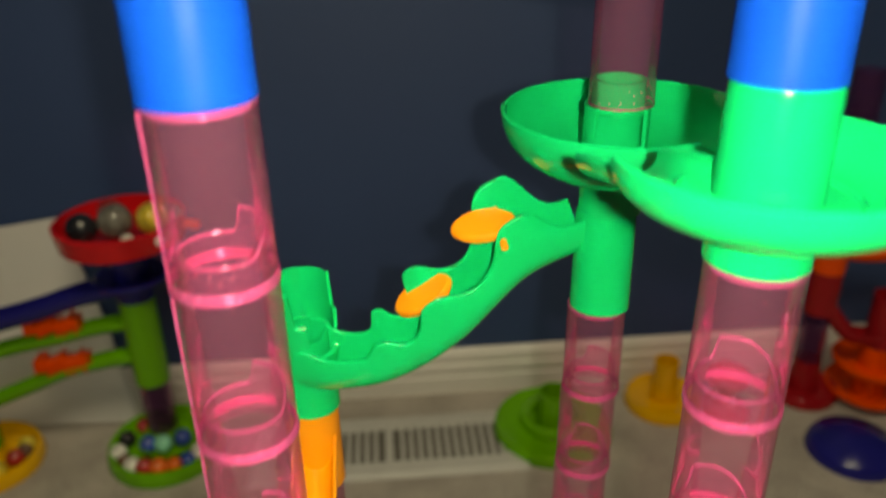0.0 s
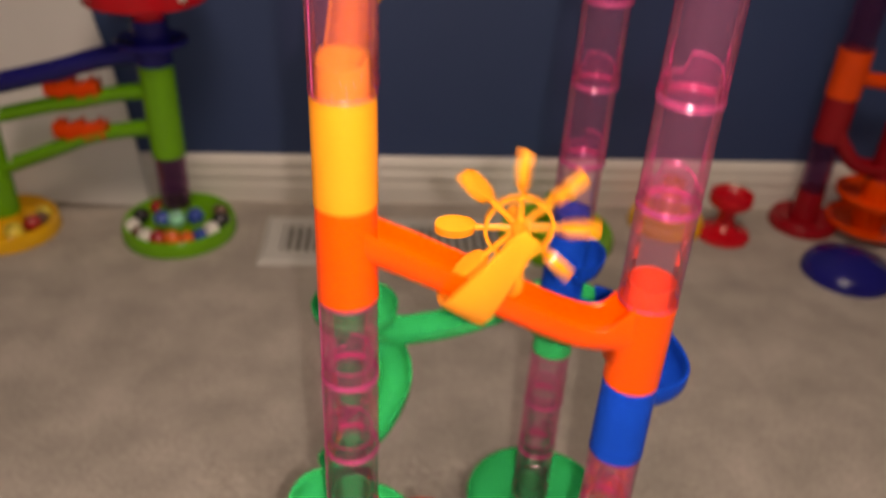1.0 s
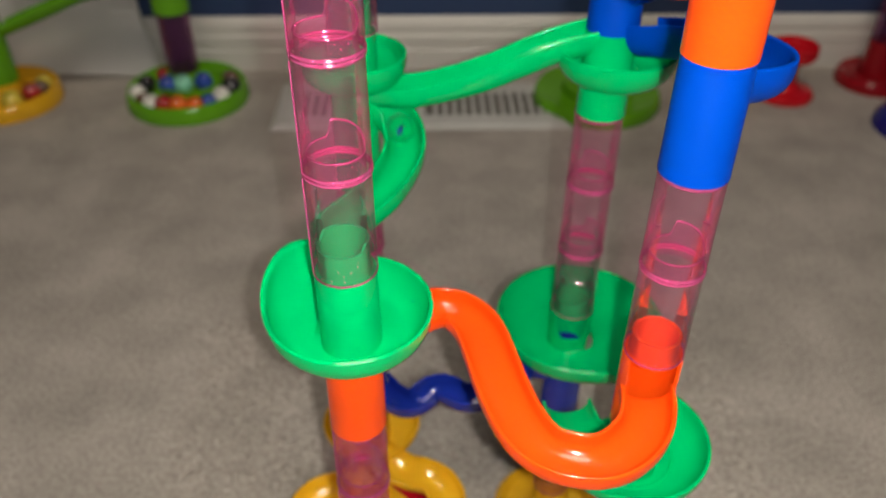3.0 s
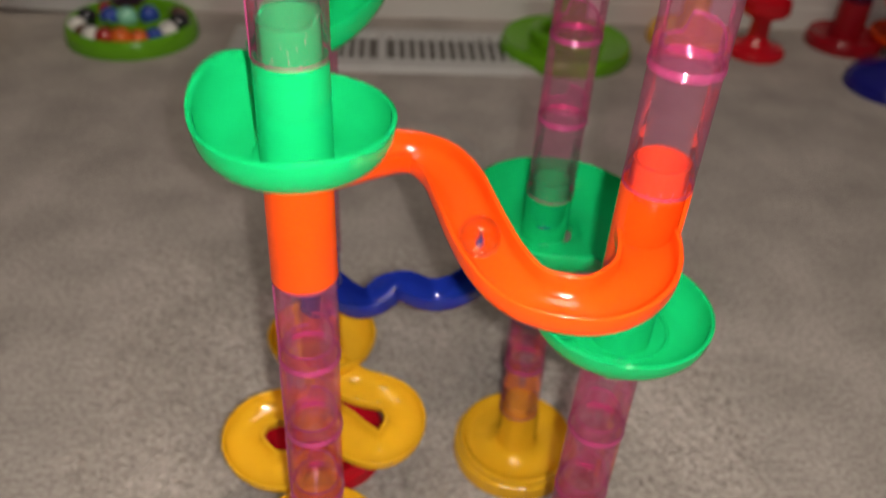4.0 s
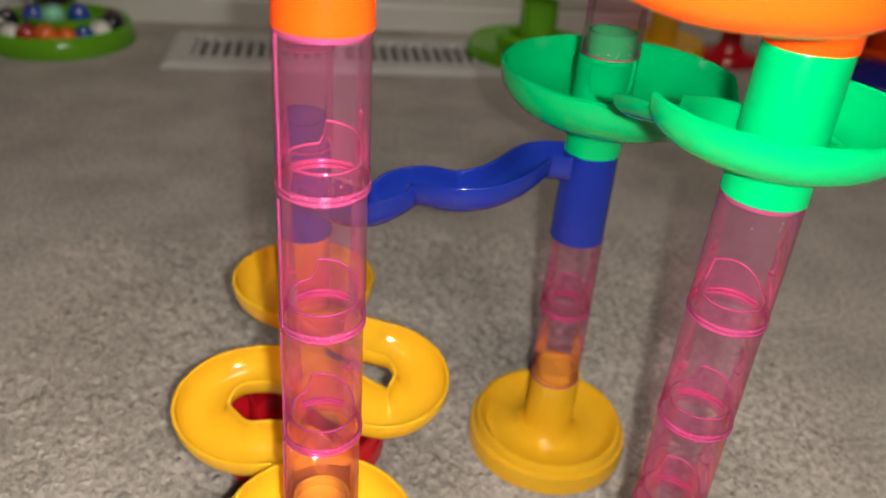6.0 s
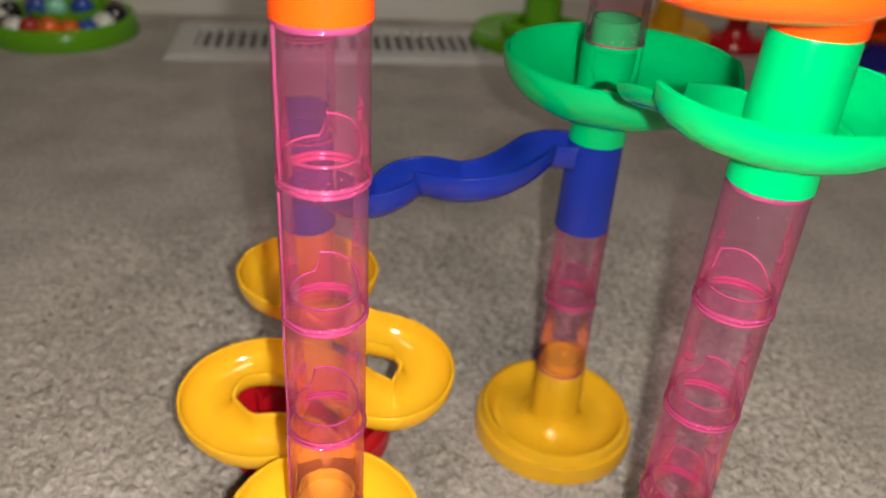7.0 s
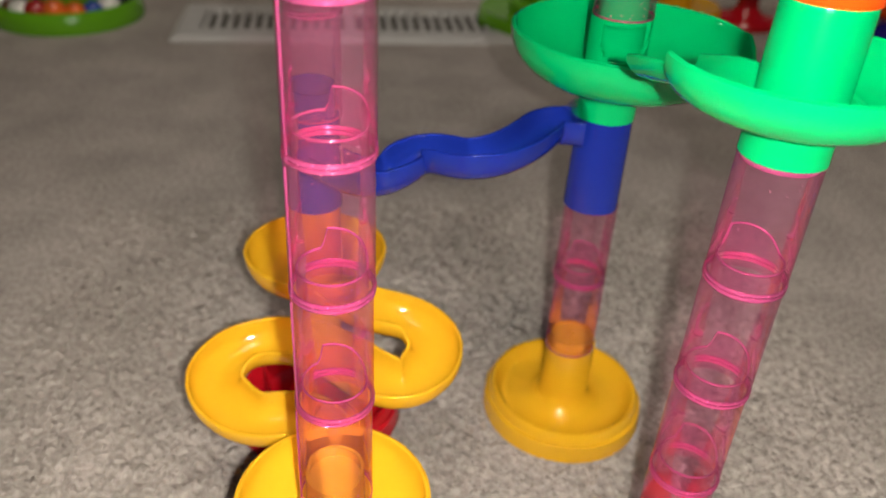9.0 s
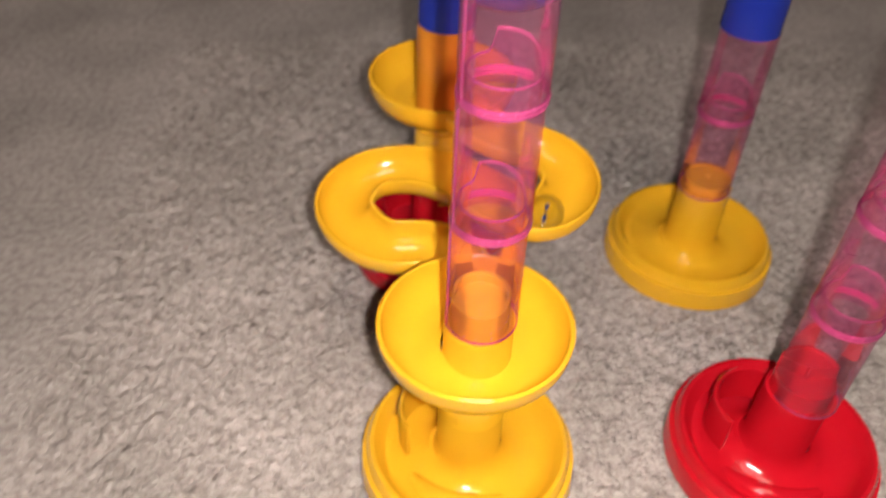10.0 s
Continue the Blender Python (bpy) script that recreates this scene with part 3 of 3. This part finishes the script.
part("cup", lathe([(0.25, zb(13) + 0.4), (0.27, zb(13) + 0.5), (0.28, zb(13) + 1.22), (0.25, zb(13) + 1.24), (0.24, zb(13) + 0.4)], 40,
                  warp=lambda r, z, a: 0 if z < zb(13) + 0.8 else (-0.62 if -75 < (a + 180) % 360 - 180 < 5 else (-0.3 if -100 < (a + 180) % 360 - 180 < 30 else 0))), GREEN, tower_b, "open green catching cup", (*bend(tower_b, zb(13)), 0))

# tracks, each a part of the tower it leaves
GREEN_STEPS = [(2.37, 6, 13.73), (1.8, 5.93, 13.49), (1.235, 5.82, 12.98), (0.75, 5.8, 12.69), (0.3, 5.88, 12.57), (0.05, 5.98, 12.55)]


def scallops(i, n):
    s = i / (n - 1)
    return 0.06 + sum(h / (1 + ((s - c) / w) ** 4) for c, w, h in ((0.16, 0.06, 0.28), (0.385, 0.055, 0.22), (0.58, 0.045, 0.12), (1.0, 0.2, 0.12)))


green_steps = part("stepped_track", channel(local(GREEN_STEPS, CX), 0.2, 0.06, 0.04, 18, scallops, far=0.6), GREEN, tower_c, "green track with scalloped sides")
WHEEL_TRACK = [(0.158, 3.431, 10.084), (0.587, 3.44, 9.878), (1.232, 3.434, 9.568), (1.824, 3.416, 9.289), (2.147, 3.402, 9.196), (2.416, 3.388, 9.216)]
wheel_track = part("sloping_track", channel(local(WHEEL_TRACK, AX), 0.2, 0.1, 0.04, lift=lambda i, n: 0.22 * max(0.0, (i / (n - 1) - 0.72) / 0.28) ** 2), ORANGE, tower_a, "orange sloping track")
ORANGE_CURVE = [(0.1, 3.74, 5.88), (0.49, 4.08, 5.81), (0.83, 4.29, 5.75), (1.11, 4.05, 5.72), (1.225, 3.58, 5.68), (1.36, 3.07, 5.62), (1.55, 2.75, 5.57), (1.8, 2.63, 5.57), (2.02, 2.61, 5.57), (2.23, 2.7, 5.58), (2.42, 2.9, 5.6), (2.5, 3.15, 5.62), (2.52, 3.32, 5.63)]
part("curved_track", channel(local(ORANGE_CURVE, AX), 0.23, 0.1, 0.04, 12, squash=0.62, ease=30), ORANGE, tower_a, "orange winding track")
CUP_TRACK = [(2.3, 5.88, 7.8), (1.85, 5.86, 7.68), (1.2, 5.87, 7.4), (0.55, 5.95, 7.2), (0.12, 6.05, 7.18)]
part("green_track", channel(local(CUP_TRACK, CX), 0.2, 0.08, 0.04), GREEN, tower_c, "green sloping track")
SPIRAL = [(0.05, 6.155, 7.043), (0.37, 5.96, 6.838), (0.45, 5.552, 6.676), (0.25, 5.032, 6.569), (-0.08, 4.62, 6.509), (-0.22, 4.36, 6.48)]
part("curling_chute", channel(local(SPIRAL, BX), 0.21, 0.1, 0.04), GREEN, tower_b, "green curling chute")
BLUE_WAVE = [(2.2, 5.75, 3.455), (1.93, 5.82, 3.45), (1.72, 5.6, 3.43), (1.42, 5.34, 3.41), (1.1, 5.3, 3.385), (0.9, 5.48, 3.35), (0.74, 5.54, 3.31), (0.55, 5.4, 3.25), (0.35, 5.42, 3.17), (0.15, 5.65, 3.1), (0, 5.9, 3.05)]
part("wavy_track", channel(local(BLUE_WAVE, CX), 0.19, 0.09, 0.035, ease=20), COBALT, tower_c, "deep blue wavy track")
BLUE_BEND = [(2.6, 3.452, 8.478), (2.95, 3.669, 8.419), (3.05, 4.085, 8.332), (3.03, 4.707, 8.187), (2.92, 5.329, 7.99), (2.7, 5.736, 7.849)]
part("bent_track", channel(local(BLUE_BEND, DX), 0.22, 0.1, 0.04), BLUE, tower_d, "bright blue bent track")
AMBER_CHUTE = [(0.048, 5.992, 11.727), (0.05, 5.232, 11.487), (0.053, 4.421, 11.305), (0.059, 3.609, 11.165)]
part("straight_chute", channel(local(AMBER_CHUTE, BX), 0.2, 0.1, 0.04), AMBER, tower_b, "amber straight chute")
# the yellow winding slide between towers B and A
WINDING = [(-0.01, 5.6, 2.01), (0.33, 5.4, 1.86), (0.72, 5.39, 1.75), (0.93, 5.04, 1.65), (0.66, 4.65, 1.6), (0.33, 4.78, 1.6), (0.06, 5.05, 1.61), (-0.34, 5.32, 1.6), (-0.82, 5.32, 1.55), (-1.04, 4.95, 1.45), (-0.72, 4.57, 1.38), (-0.33, 4.56, 1.39), (-0.15, 4.43, 1.4), (-0.07, 4.2, 1.42)]
winding = part("winding_slide", channel(local(WINDING, BX), 0.27, 0.05, 0.035, 14, flat=True, squash=0.8, ease=40), YELLOW, tower_b, "glossy yellow winding slide")

# paddles on the stepped track
paddles = []
for px, pz in ((1.556, 13.8), (1.06, 13.2)):
    bm = bmesh.new()
    lathe([(0.001, -0.042), (0.19, -0.042), (0.21, -0.022), (0.215, 0.0), (0.21, 0.022), (0.19, 0.042), (0.001, 0.042)], 28, bm=bm)
    bmesh.ops.scale(bm, verts=bm.verts, vec=(1.25, 0.8, 1))
    rod((0.12, -0.27, -0.02), (0.12, 0.24, -0.02), 0.03, bm)
    paddles.append((part("paddle", bm, AMBER, green_steps, "amber tipping paddle"), px, pz))

# water wheel over the sloping track
HUB = (1.385, 3.38, 10.185)
STRAP = [(-0.09, -0.25, 0.06), (-0.05, -0.27, 0.1), (0.1, -0.285, 0.115), (0.4, -0.29, 0.15), (0.66, -0.285, 0.185), (0.78, -0.25, 0.19), (0.85, -0.16, 0.19), (0.87, -0.04, 0.19), (0.86, 0.1, 0.19)]
DOWN, ALONG = Vector((-0.53, 0, -0.85)), Vector((0.85, 0, -0.53))
bm = bmesh.new()
rows_ = []
for n, (d, y, w) in enumerate(STRAP):
    p0, p1 = STRAP[max(n - 1, 0)], STRAP[min(n + 1, len(STRAP) - 1)]
    inward = Vector((p0[1] - p1[1], p1[0] - p0[0])).normalized() * 0.04
    rows_.append([bm.verts.new(DOWN * (d + q * inward.x) + ALONG * (u * w) + Vector((0, y + q * inward.y, 0))) for u, q in ((-1, 0), (-0.9, -0.25), (0.9, -0.25), (1, 0), (1, 1), (-1, 1))])
for p, q in zip(rows_, rows_[1:]):
    for k in range(6):
        bm.faces.new((p[k], p[(k + 1) % 6], q[(k + 1) % 6], q[k]))
bm.faces.new(rows_[0])
bm.faces.new(rows_[-1][::-1])
part("wheel_bracket", bm, AMBER, wheel_track, "broad amber strap that holds the water wheel", local([HUB], AX)[0])
wheel = part("water_wheel", lathe([(0.25, -0.03), (0.28, -0.03), (0.28, 0.03), (0.25, 0.03)], 40), AMBER, wheel_track, "amber eight-bladed water wheel", local([HUB], AX)[0])
bm = bmesh.new()
rod((0, 0, -0.26), (0, 0, 0.2), 0.07, bm, 16)
part("hub", bm, AMBER, wheel)
blade_bm = bmesh.new()
rod((0.05, 0, 0), (0.4, 0, 0), 0.028, blade_bm)
prof = [(0.001, -0.02), (1, -0.02), (1, 0.02), (0.001, 0.02)]
pb = lathe(prof, 20)
bmesh.ops.scale(pb, verts=pb.verts, vec=(0.16, 0.085, 2.2))
bmesh.ops.rotate(pb, verts=pb.verts, matrix=Matrix.Rotation(radians(70), 3, "X"))
bmesh.ops.translate(pb, verts=pb.verts, vec=(0.5, 0, 0))
tmp = bpy.data.meshes.new("tmp")
pb.to_mesh(tmp)
pb.free()
blade_bm.from_mesh(tmp)
bpy.data.meshes.remove(tmp)
BLADE = finish("blade", blade_bm, AMBER)
for i in range(8):
    part("blade", BLADE, AMBER, wheel, turn=45 * i)

# ---- the marble that runs ----
MR = 0.15
marble = thing("marble", "clear glass marble with a blue swirl", "marble", (0, 0, 0))
part("glass", ball(MR, 32), GLASS, marble, smooth=180)
bm = bmesh.new()
for i in range(15):
    s = (i / 14 - 0.5) * 2
    w = 0.024 * math.sqrt(max(0.03, 1 - s * s))
    a = s * 1.3
    for sgn in (-1, 1):
        bm.verts.new((sgn * w * math.cos(a), sgn * w * math.sin(a), s * 0.06))
bm.verts.ensure_lookup_table()
for i in range(14):
    bm.faces.new((bm.verts[2 * i], bm.verts[2 * i + 1], bm.verts[2 * i + 3], bm.verts[2 * i + 2]))
bmesh.ops.solidify(bm, geom=bm.faces, thickness=0.02)
part("swirl", bm, MARBLE_COLORS["blue"], marble, "blue swirl")

# ---- other toys along the wall ----
def bg_foot(name, label, mat, x, y, r, h=0.45, stub=0.0, stub_r=0.5, deep=True):
    t_ = thing(name, label, "marble run base", (x, y, 0))
    prof = [(0.02, 0.0), (r, 0.0), (r + 0.03, 0.1), (r - 0.02, h * 0.8), (r - 0.08, h), (r - 0.16, h * 0.95), (r - 0.3, h * (0.35 if deep else 0.8)), (stub_r + 0.1, h * (0.3 if deep else 0.85))]
    prof += [(stub_r, h * 0.6), (stub_r - 0.02, h + stub), (stub_r - 0.1, h + stub), (stub_r - 0.1, h * 0.3), (0.02, h * 0.3)] if stub else [(0.02, h * 0.35)]
    part("base", lathe(prof, 48), mat, t_)
    return t_


def plain_tube(parent, z0, z1, r, mat, label=""):
    return part("tube", lathe([(r, z0), (r, z1), (r - 0.06, z1), (r - 0.06, z0)], 32), mat, parent, label)


left = bg_foot("toy_tower", "lime green marble tray with a small tower of coloured tubes", LIME, -6.35, 20.4, 1.75, 0.5, 0.45)
part("inner_dish", dish(0.85, 0.75, 0.55, 0.45, 0.3), LIME, left, place=(0.25, -0.25, 0))
plain_tube(left, 0.7, 2.7, 0.44, PURPLE, "smoky purple tube")
plain_tube(left, 2.7, 5.5, 0.5, LIME, "lime green tube")
plain_tube(left, 5.5, 6.8, 0.5, NAVY, "navy tube")
part("collar", lathe([(0.5, 5.95), (0.98, 6.12), (1.02, 6.2), (0.95, 6.26), (0.5, 6.15)], 36), NAVY, left, "navy flared collar")
plain_tube(left, 6.8, 7.3, 0.42, RED)
part("top_tray", lathe([(0.02, 7.25), (1.4, 7.25), (1.64, 7.35), (1.72, 7.93), (1.62, 7.97), (1.54, 7.5), (0.02, 7.45)], 48), RED, left, "red round tray of marbles")
part("spout", channel([(1.5, 0, 7.75), (2.05, -0.1, 7.68)], 0.16, 0.05, 0.04, 6), ORANGE, left, "orange spout")
part("slide", channel([(-0.4, 0, 5.95), (-1.6, -0.05, 5.75), (-2.8, -0.1, 5.4), (-4.6, -0.1, 4.95)], 0.42, 0.1, 0.06, 8), NAVY, left, "dark blue slide")
for z0, z1, zw in ((4.75, 3.9, 4.75), (3.6, 2.3, 3.45)):
    tr = part("track", channel([(-0.4, 0, z0), (-1.3, 0, z0 - 0.1), (-2.4, 0, z0 - 0.35), (-3.4, 0, (z0 + z1) / 2 - 0.1), (-4.8, 0, z1)], 0.3, 0.08, 0.06, 8), LIME, left, "lime green track")
    part("roller", rod((-1.7, 0, zw), (-3.15, 0, zw - 0.1), 0.2, None, 14), ORANGE, tr, "orange finned roller")
    fin = finish("fin", box((-0.045, -0.32, -0.2), (0.045, 0.32, 0.22), 0.02), ORANGE)
    for i in range(9):
        part("fin", fin, ORANGE, tr, "orange fin", (-1.75 - i * 0.17, 0, zw + 0.08 * math.sin(i * 1.9)))
far = bg_foot("toy_tower", "yellow marble tray with lime tube, mostly beyond the view", YELLOW, -11.65, 20.3, 1.55, 0.5, 0.4)
plain_tube(far, 0.7, 3.6, 0.5, LIME, "lime green tube")


def loose_marbles(cx, cy, z, spots, label, group):
    for i, (dx, dy, dz, col, r) in enumerate(spots):
        m_ = thing("marble", label.format(col), "marble", (cx + dx, cy + dy, z + r + dz), group)
        part("glass", ball(r, 20), MARBLE_COLORS[col], m_, smooth=180)


loose_marbles(-6.35, 20.4, 0.18, [(-0.35, -0.55, 0.28, "blue", 0.27), (0.1, -0.62, 0.3, "mint", 0.28), (0.62, -0.35, 0.28, "blue", 0.27), (-1.3, -0.5, 0, "white", 0.26), (-1.05, -0.85, 0, "brown", 0.22),
              (-0.75, -1.1, 0, "white", 0.25), (-0.35, -1.25, 0, "red", 0.27), (0.08, -1.3, 0, "orange", 0.28), (0.5, -1.2, 0, "orange", 0.24), (0.85, -1.0, 0, "blue", 0.23),
              (1.15, -0.7, 0, "white", 0.27), (1.35, -0.25, 0.0, "black", 0.3), (-1.2, 0.1, 0, "black", 0.27), (-0.85, 0.75, 0, "red", 0.25), (1.2, 0.4, 0, "brown", 0.27)], "{} glass marble lying in the lime green tray", "marbles in the lime tray")
loose_marbles(-6.2, 20.4, 7.5, [(-0.95, -0.6, 0, "black", 0.42), (-0.1, -0.5, 0.1, "smoke", 0.46), (-0.45, 0.3, 0.15, "red", 0.36), (0.85, -0.4, 0.1, "yellow", 0.44), (1.2, 0.1, 0.05, "smoke", 0.34), (0.3, -1.05, 0.0, "white", 0.2), (1.05, -1.0, 0, "white", 0.2)], "large {} glass marble lying in the red tray", "marbles in the red tray")
loose_marbles(-11.65, 20.3, 0.18, [(1.05, 0.3, 0, "yellow", 0.26), (0.95, -0.35, 0, "red", 0.28), (0.62, -0.9, 0, "yellow", 0.3), (1.1, -0.02, 0, "brown", 0.25)], "{} glass marble lying in the yellow tray", "marbles in the yellow tray")

panel = thing("white_board", "white board leaning against the wall", "board", (-10.9, 22.05, 0), data=None)
bm = bmesh.new()
pts = [(-4.5, 0.3), (3.25, 0.02), (2.9, 3.4), (2.15, 7.2), (-0.5, 6.85), (-4.5, 6.2)]
fr = [bm.verts.new((x, -0.12 + z * 0.055, z)) for x, z in pts]
bk = [bm.verts.new((x, 0.0 + z * 0.055, z)) for x, z in pts]
bm.faces.new(fr)
bm.faces.new(bk[::-1])
for j in range(len(pts)):
    bm.faces.new((fr[j], bk[j], bk[(j + 1) % len(pts)], fr[(j + 1) % len(pts)]))
part("sheet", bm, PANEL, panel, smooth=20)

lime_base = bg_foot("round_toy_stand", "lime green round base with a short stub", LIME, 5.75, 20.1, 1.85, 0.42, 1.1, 0.5, False)
part("inner_ring", lathe([(0.7, 0.35), (1.05, 0.38), (1.02, 0.62), (0.85, 0.68), (0.72, 0.6)], 40), LIME, lime_base)
bg_foot("round_toy_stand", "yellow round base with a short stub", YELLOW, 9.7, 21.1, 1.25, 0.4, 1.3, 0.42, False)
hour = thing("toy_pillar", "red pillar with a round foot and a flared top", "toy", (11.45, 20.4, 0))
part("pillar", lathe([(0.02, 0.0), (0.86, 0.0), (0.88, 0.12), (0.8, 0.24), (0.45, 0.32), (0.3, 0.5), (0.27, 0.95), (0.35, 1.1), (0.62, 1.2), (0.7, 1.32), (0.68, 1.6), (0.6, 1.64), (0.5, 1.42), (0.02, 1.4)], 40), RED, hour)
right = bg_foot("toy_tower", "dark red base with a tower of smoky and orange tubes", MAROON, 14.55, 21.2, 1.1, 0.4, 1.0, 0.46, False)
plain_tube(right, 1.4, 3.2, 0.42, PURPLE, "smoky purple tube")
plain_tube(right, 3.2, 4.7, 0.5, MAROON, "dark red tube")
plain_tube(right, 4.7, 6.2, 0.52, ORANGE, "orange tube")
plain_tube(right, 6.2, 11.0, 0.44, PURPLE, "smoky purple tube")
part("elbow", channel([(0.1, -0.1, 3.9), (0.5, -0.3, 3.1), (1.0, -0.5, 2.6), (1.9, -0.6, 2.5)], 0.34, 0.12, 0.06, 8), MAROON, right, "dark red chute")
part("arm", channel([(0.3, -0.1, 5.4), (1.2, -0.2, 5.3), (2.4, -0.3, 5.4)], 0.3, 0.1, 0.06, 8), ORANGE, right, "orange chute")
spiral = thing("toy_spiral", "orange stacked spiral of marble run bowls", "toy", (16.55, 20.7, 0))
for z, r in ((0.05, 1.3), (1.05, 1.25)):
    part("bowl", dish(r, z + 0.5, 0.8, z + 0.2, 0.3, 0.06), ORANGE, spiral)
plain_tube(spiral, 0.0, 2.1, 0.5, ORANGE)
plain_tube(spiral, 2.1, 3.9, 0.5, MAROON)
navy = thing("toy_disc", "navy round base lying upside down on the carpet", "toy", (14.65, 18.15, 0))
part("disc", lathe([(0.02, 0.72), (0.5, 0.7), (0.62, 0.62), (1.2, 0.42), (1.36, 0.2), (1.38, 0.0), (1.3, 0.0), (1.25, 0.15), (0.02, 0.4)], 48), NAVY, navy)

# ---- the torch beside the lens ----
torch = thing("torch", "small white phone torch held beside the lens", "torch")
part("lamp_glass", lathe([(0.001, -0.01), (0.085, -0.01), (0.085, 0.0), (0.001, 0.0)], 24), GLOW, torch, "glowing white torch glass", smooth=0)
part("case", lathe([(0.001, 0.012), (0.11, 0.012), (0.11, 0.08), (0.001, 0.08)], 24), BLACK, torch, "dark torch case")
SIDE = (0.32, 0.0, 0.32)  # right of, above and behind the lens


def ring_at(k, deg, r, z):
    """A place in a bowl of tower C or A."""
    return (k[0] + r * math.cos(radians(deg)), k[1] + r * math.sin(radians(deg)), z)


def motions():
    walk(torch, [(t, look(at(*e), at(*g), r) @ Matrix.Translation(at(*SIDE))) for t, e, g, r in PATH])
    tip = ((0.0, 8, 30), (0.1, 30, 30), (0.2, 88, 28), (0.3, 86, 22), (0.4, 74, 22), (0.6, 60, 22), (2.0, 60, 22), (10.0, 60, 22))
    for n, (ob, px, pz) in enumerate(paddles):
        walk(ob, [(row[0], pose(*at(px - CX[0], 0.1, pz), 18, -row[1 + n] if n == 0 else -row[2], 0)) for row in tip])
    hub = local([HUB], AX)[0]
    spin = ((0, 0), (0.5, 0), (0.6, 40), (0.7, 95), (0.8, 155), (0.9, 215), (1.0, 270), (1.1, 315), (1.2, 336), (1.3, 343), (1.4, 348), (1.5, 358), (1.7, 357), (10.0, 357))
    walk(wheel, [(t, pose(*at(*hub), 90, 0, 0) @ pose(0, 0, 0, 0, 0, a)) for t, a in spin])
    rows = [(0.0, (1.962, 5.902, 13.617)), (0.2, (1.279, 5.875, 13.166)), (0.35, (0.651, 5.977, 12.845)), (0.45, (0.065, 6.023, 12.058)), (0.55, (0.046, 5.03, 11.472)), (0.65, (0.059, 3.609, 11.165)), (0.7, (0.212, 3.432, 10.125)),
            (0.8, (1.447, 3.428, 9.485)), (0.95, (2.308, 3.396, 9.247)), (1.05, (2.578, 3.41, 8.631)), (1.15, (3, 3.669, 8.398)), (1.3, (3.194, 4.707, 8.187)), (1.4, (2.931, 5.535, 7.942)),
            (1.5, (2.5, 5.57, 7.6)), (1.6, (2.66, 5.73, 7.6)), (1.7, (2.887, 5.85, 7.6)), (1.8, (2.75, 6.2, 7.6)), (1.9, (2.85, 5.75, 7.59)), (2.05, (2.4, 6.28, 7.62)), (2.2, (1.77, 5.9, 7.74)),
            (2.5, (1.25, 5.87, 7.44)), (2.75, (0.55, 5.95, 7.23)), (2.9, (0.34, 6.0, 6.93)), (3.05, (0.45, 5.552, 6.74)), (3.2, (-0.12, 4.558, 6.57)), (3.25, (-0.1, 4.0, 6.46)), (3.3, (0.276, 3.75, 6.4)), (3.4, (0.08, 3.98, 6.35)),
            (3.5, (0.03, 3.6, 6.2)), (3.62, (0.12, 3.78, 5.8)), (3.7, (0.6, 4.17, 5.72)), (3.85, (1.11, 4.05, 5.72)), (4.0, (1.3, 3.24, 5.68)), (4.2, (1.6, 2.69, 5.58)), (4.3, (1.96, 2.72, 5.62)), (4.5, (2.38, 2.98, 5.72)),
            (4.56, (2.54, 3.35, 5.45)), (4.64, (2.9, 3.6, 4.86)), (4.72, (3.05, 3.25, 4.86)), (4.8, (2.86, 3.1, 4.86)), (4.9, (2.2, 3.0, 4.86)), (5.0, (1.9, 3.42, 4.86)), (5.1, (2.0, 3.98, 4.66)), (5.2, (2.1, 4.55, 4.45)), (5.3, (2.3, 5.05, 4.2))]
    swirl = ((5.4, 315, 0.52), (5.5, 342, 0.46), (5.6, 407, 0.56), (5.7, 452, 0.6), (5.8, 500, 0.6), (5.9, 545, 0.6), (6.0, 634, 0.42), (6.1, 690, 0.45), (6.2, 750, 0.47), (6.4, 840, 0.48), (6.6, 925, 0.48), (6.8, 985, 0.45), (7.0, 962, 0.45), (7.15, 908, 0.48),
             (7.3, 870, 0.5), (7.4, 853, 0.54), (7.5, 854, 0.53), (7.65, 905, 0.48), (7.8, 952, 0.42), (7.9, 975, 0.41), (8.0, 986, 0.41), (8.1, 960, 0.44), (8.2, 920, 0.48), (8.3, 899, 0.52), (8.4, 914, 0.48), (8.5, 934, 0.45), (8.6, 945, 0.45), (8.7, 934, 0.45), (8.8, 965, 0.43))
    rows += [(t, ring_at((2.46, 5.83), d, r, 4.0 + 0.5 * max(0, r - 0.4))) for t, d, r in swirl]
    rows += [(8.9, (2.42, 5.483, 3.902)), (8.97, (2.38, 5.826, 3.62)), (9.03, (1.93, 5.8, 3.5)), (9.1, (1.44, 5.42, 3.45)), (9.2, (0.9, 5.48, 3.4)), (9.3, (0.42, 5.36, 3.22)), (9.4, (0.0, 6.0, 3.0)), (9.5, (-0.15, 6.06, 2.3)),
             (9.55, (-0.35, 6.45, 1.95)), (9.6, (-0.5, 6.5, 1.92)), (9.7, (-0.54, 6.05, 1.93)), (9.8, (0.15, 5.5, 1.95)), (9.9, (0.84, 5.24, 1.72)), (10.0, (0.63, 4.64, 1.64))]
    walk(marble, [(t, pose(*at(*p), 0, 40 * i % 80, 37 * i % 75)) for i, (t, p) in enumerate(rows)])


motions()
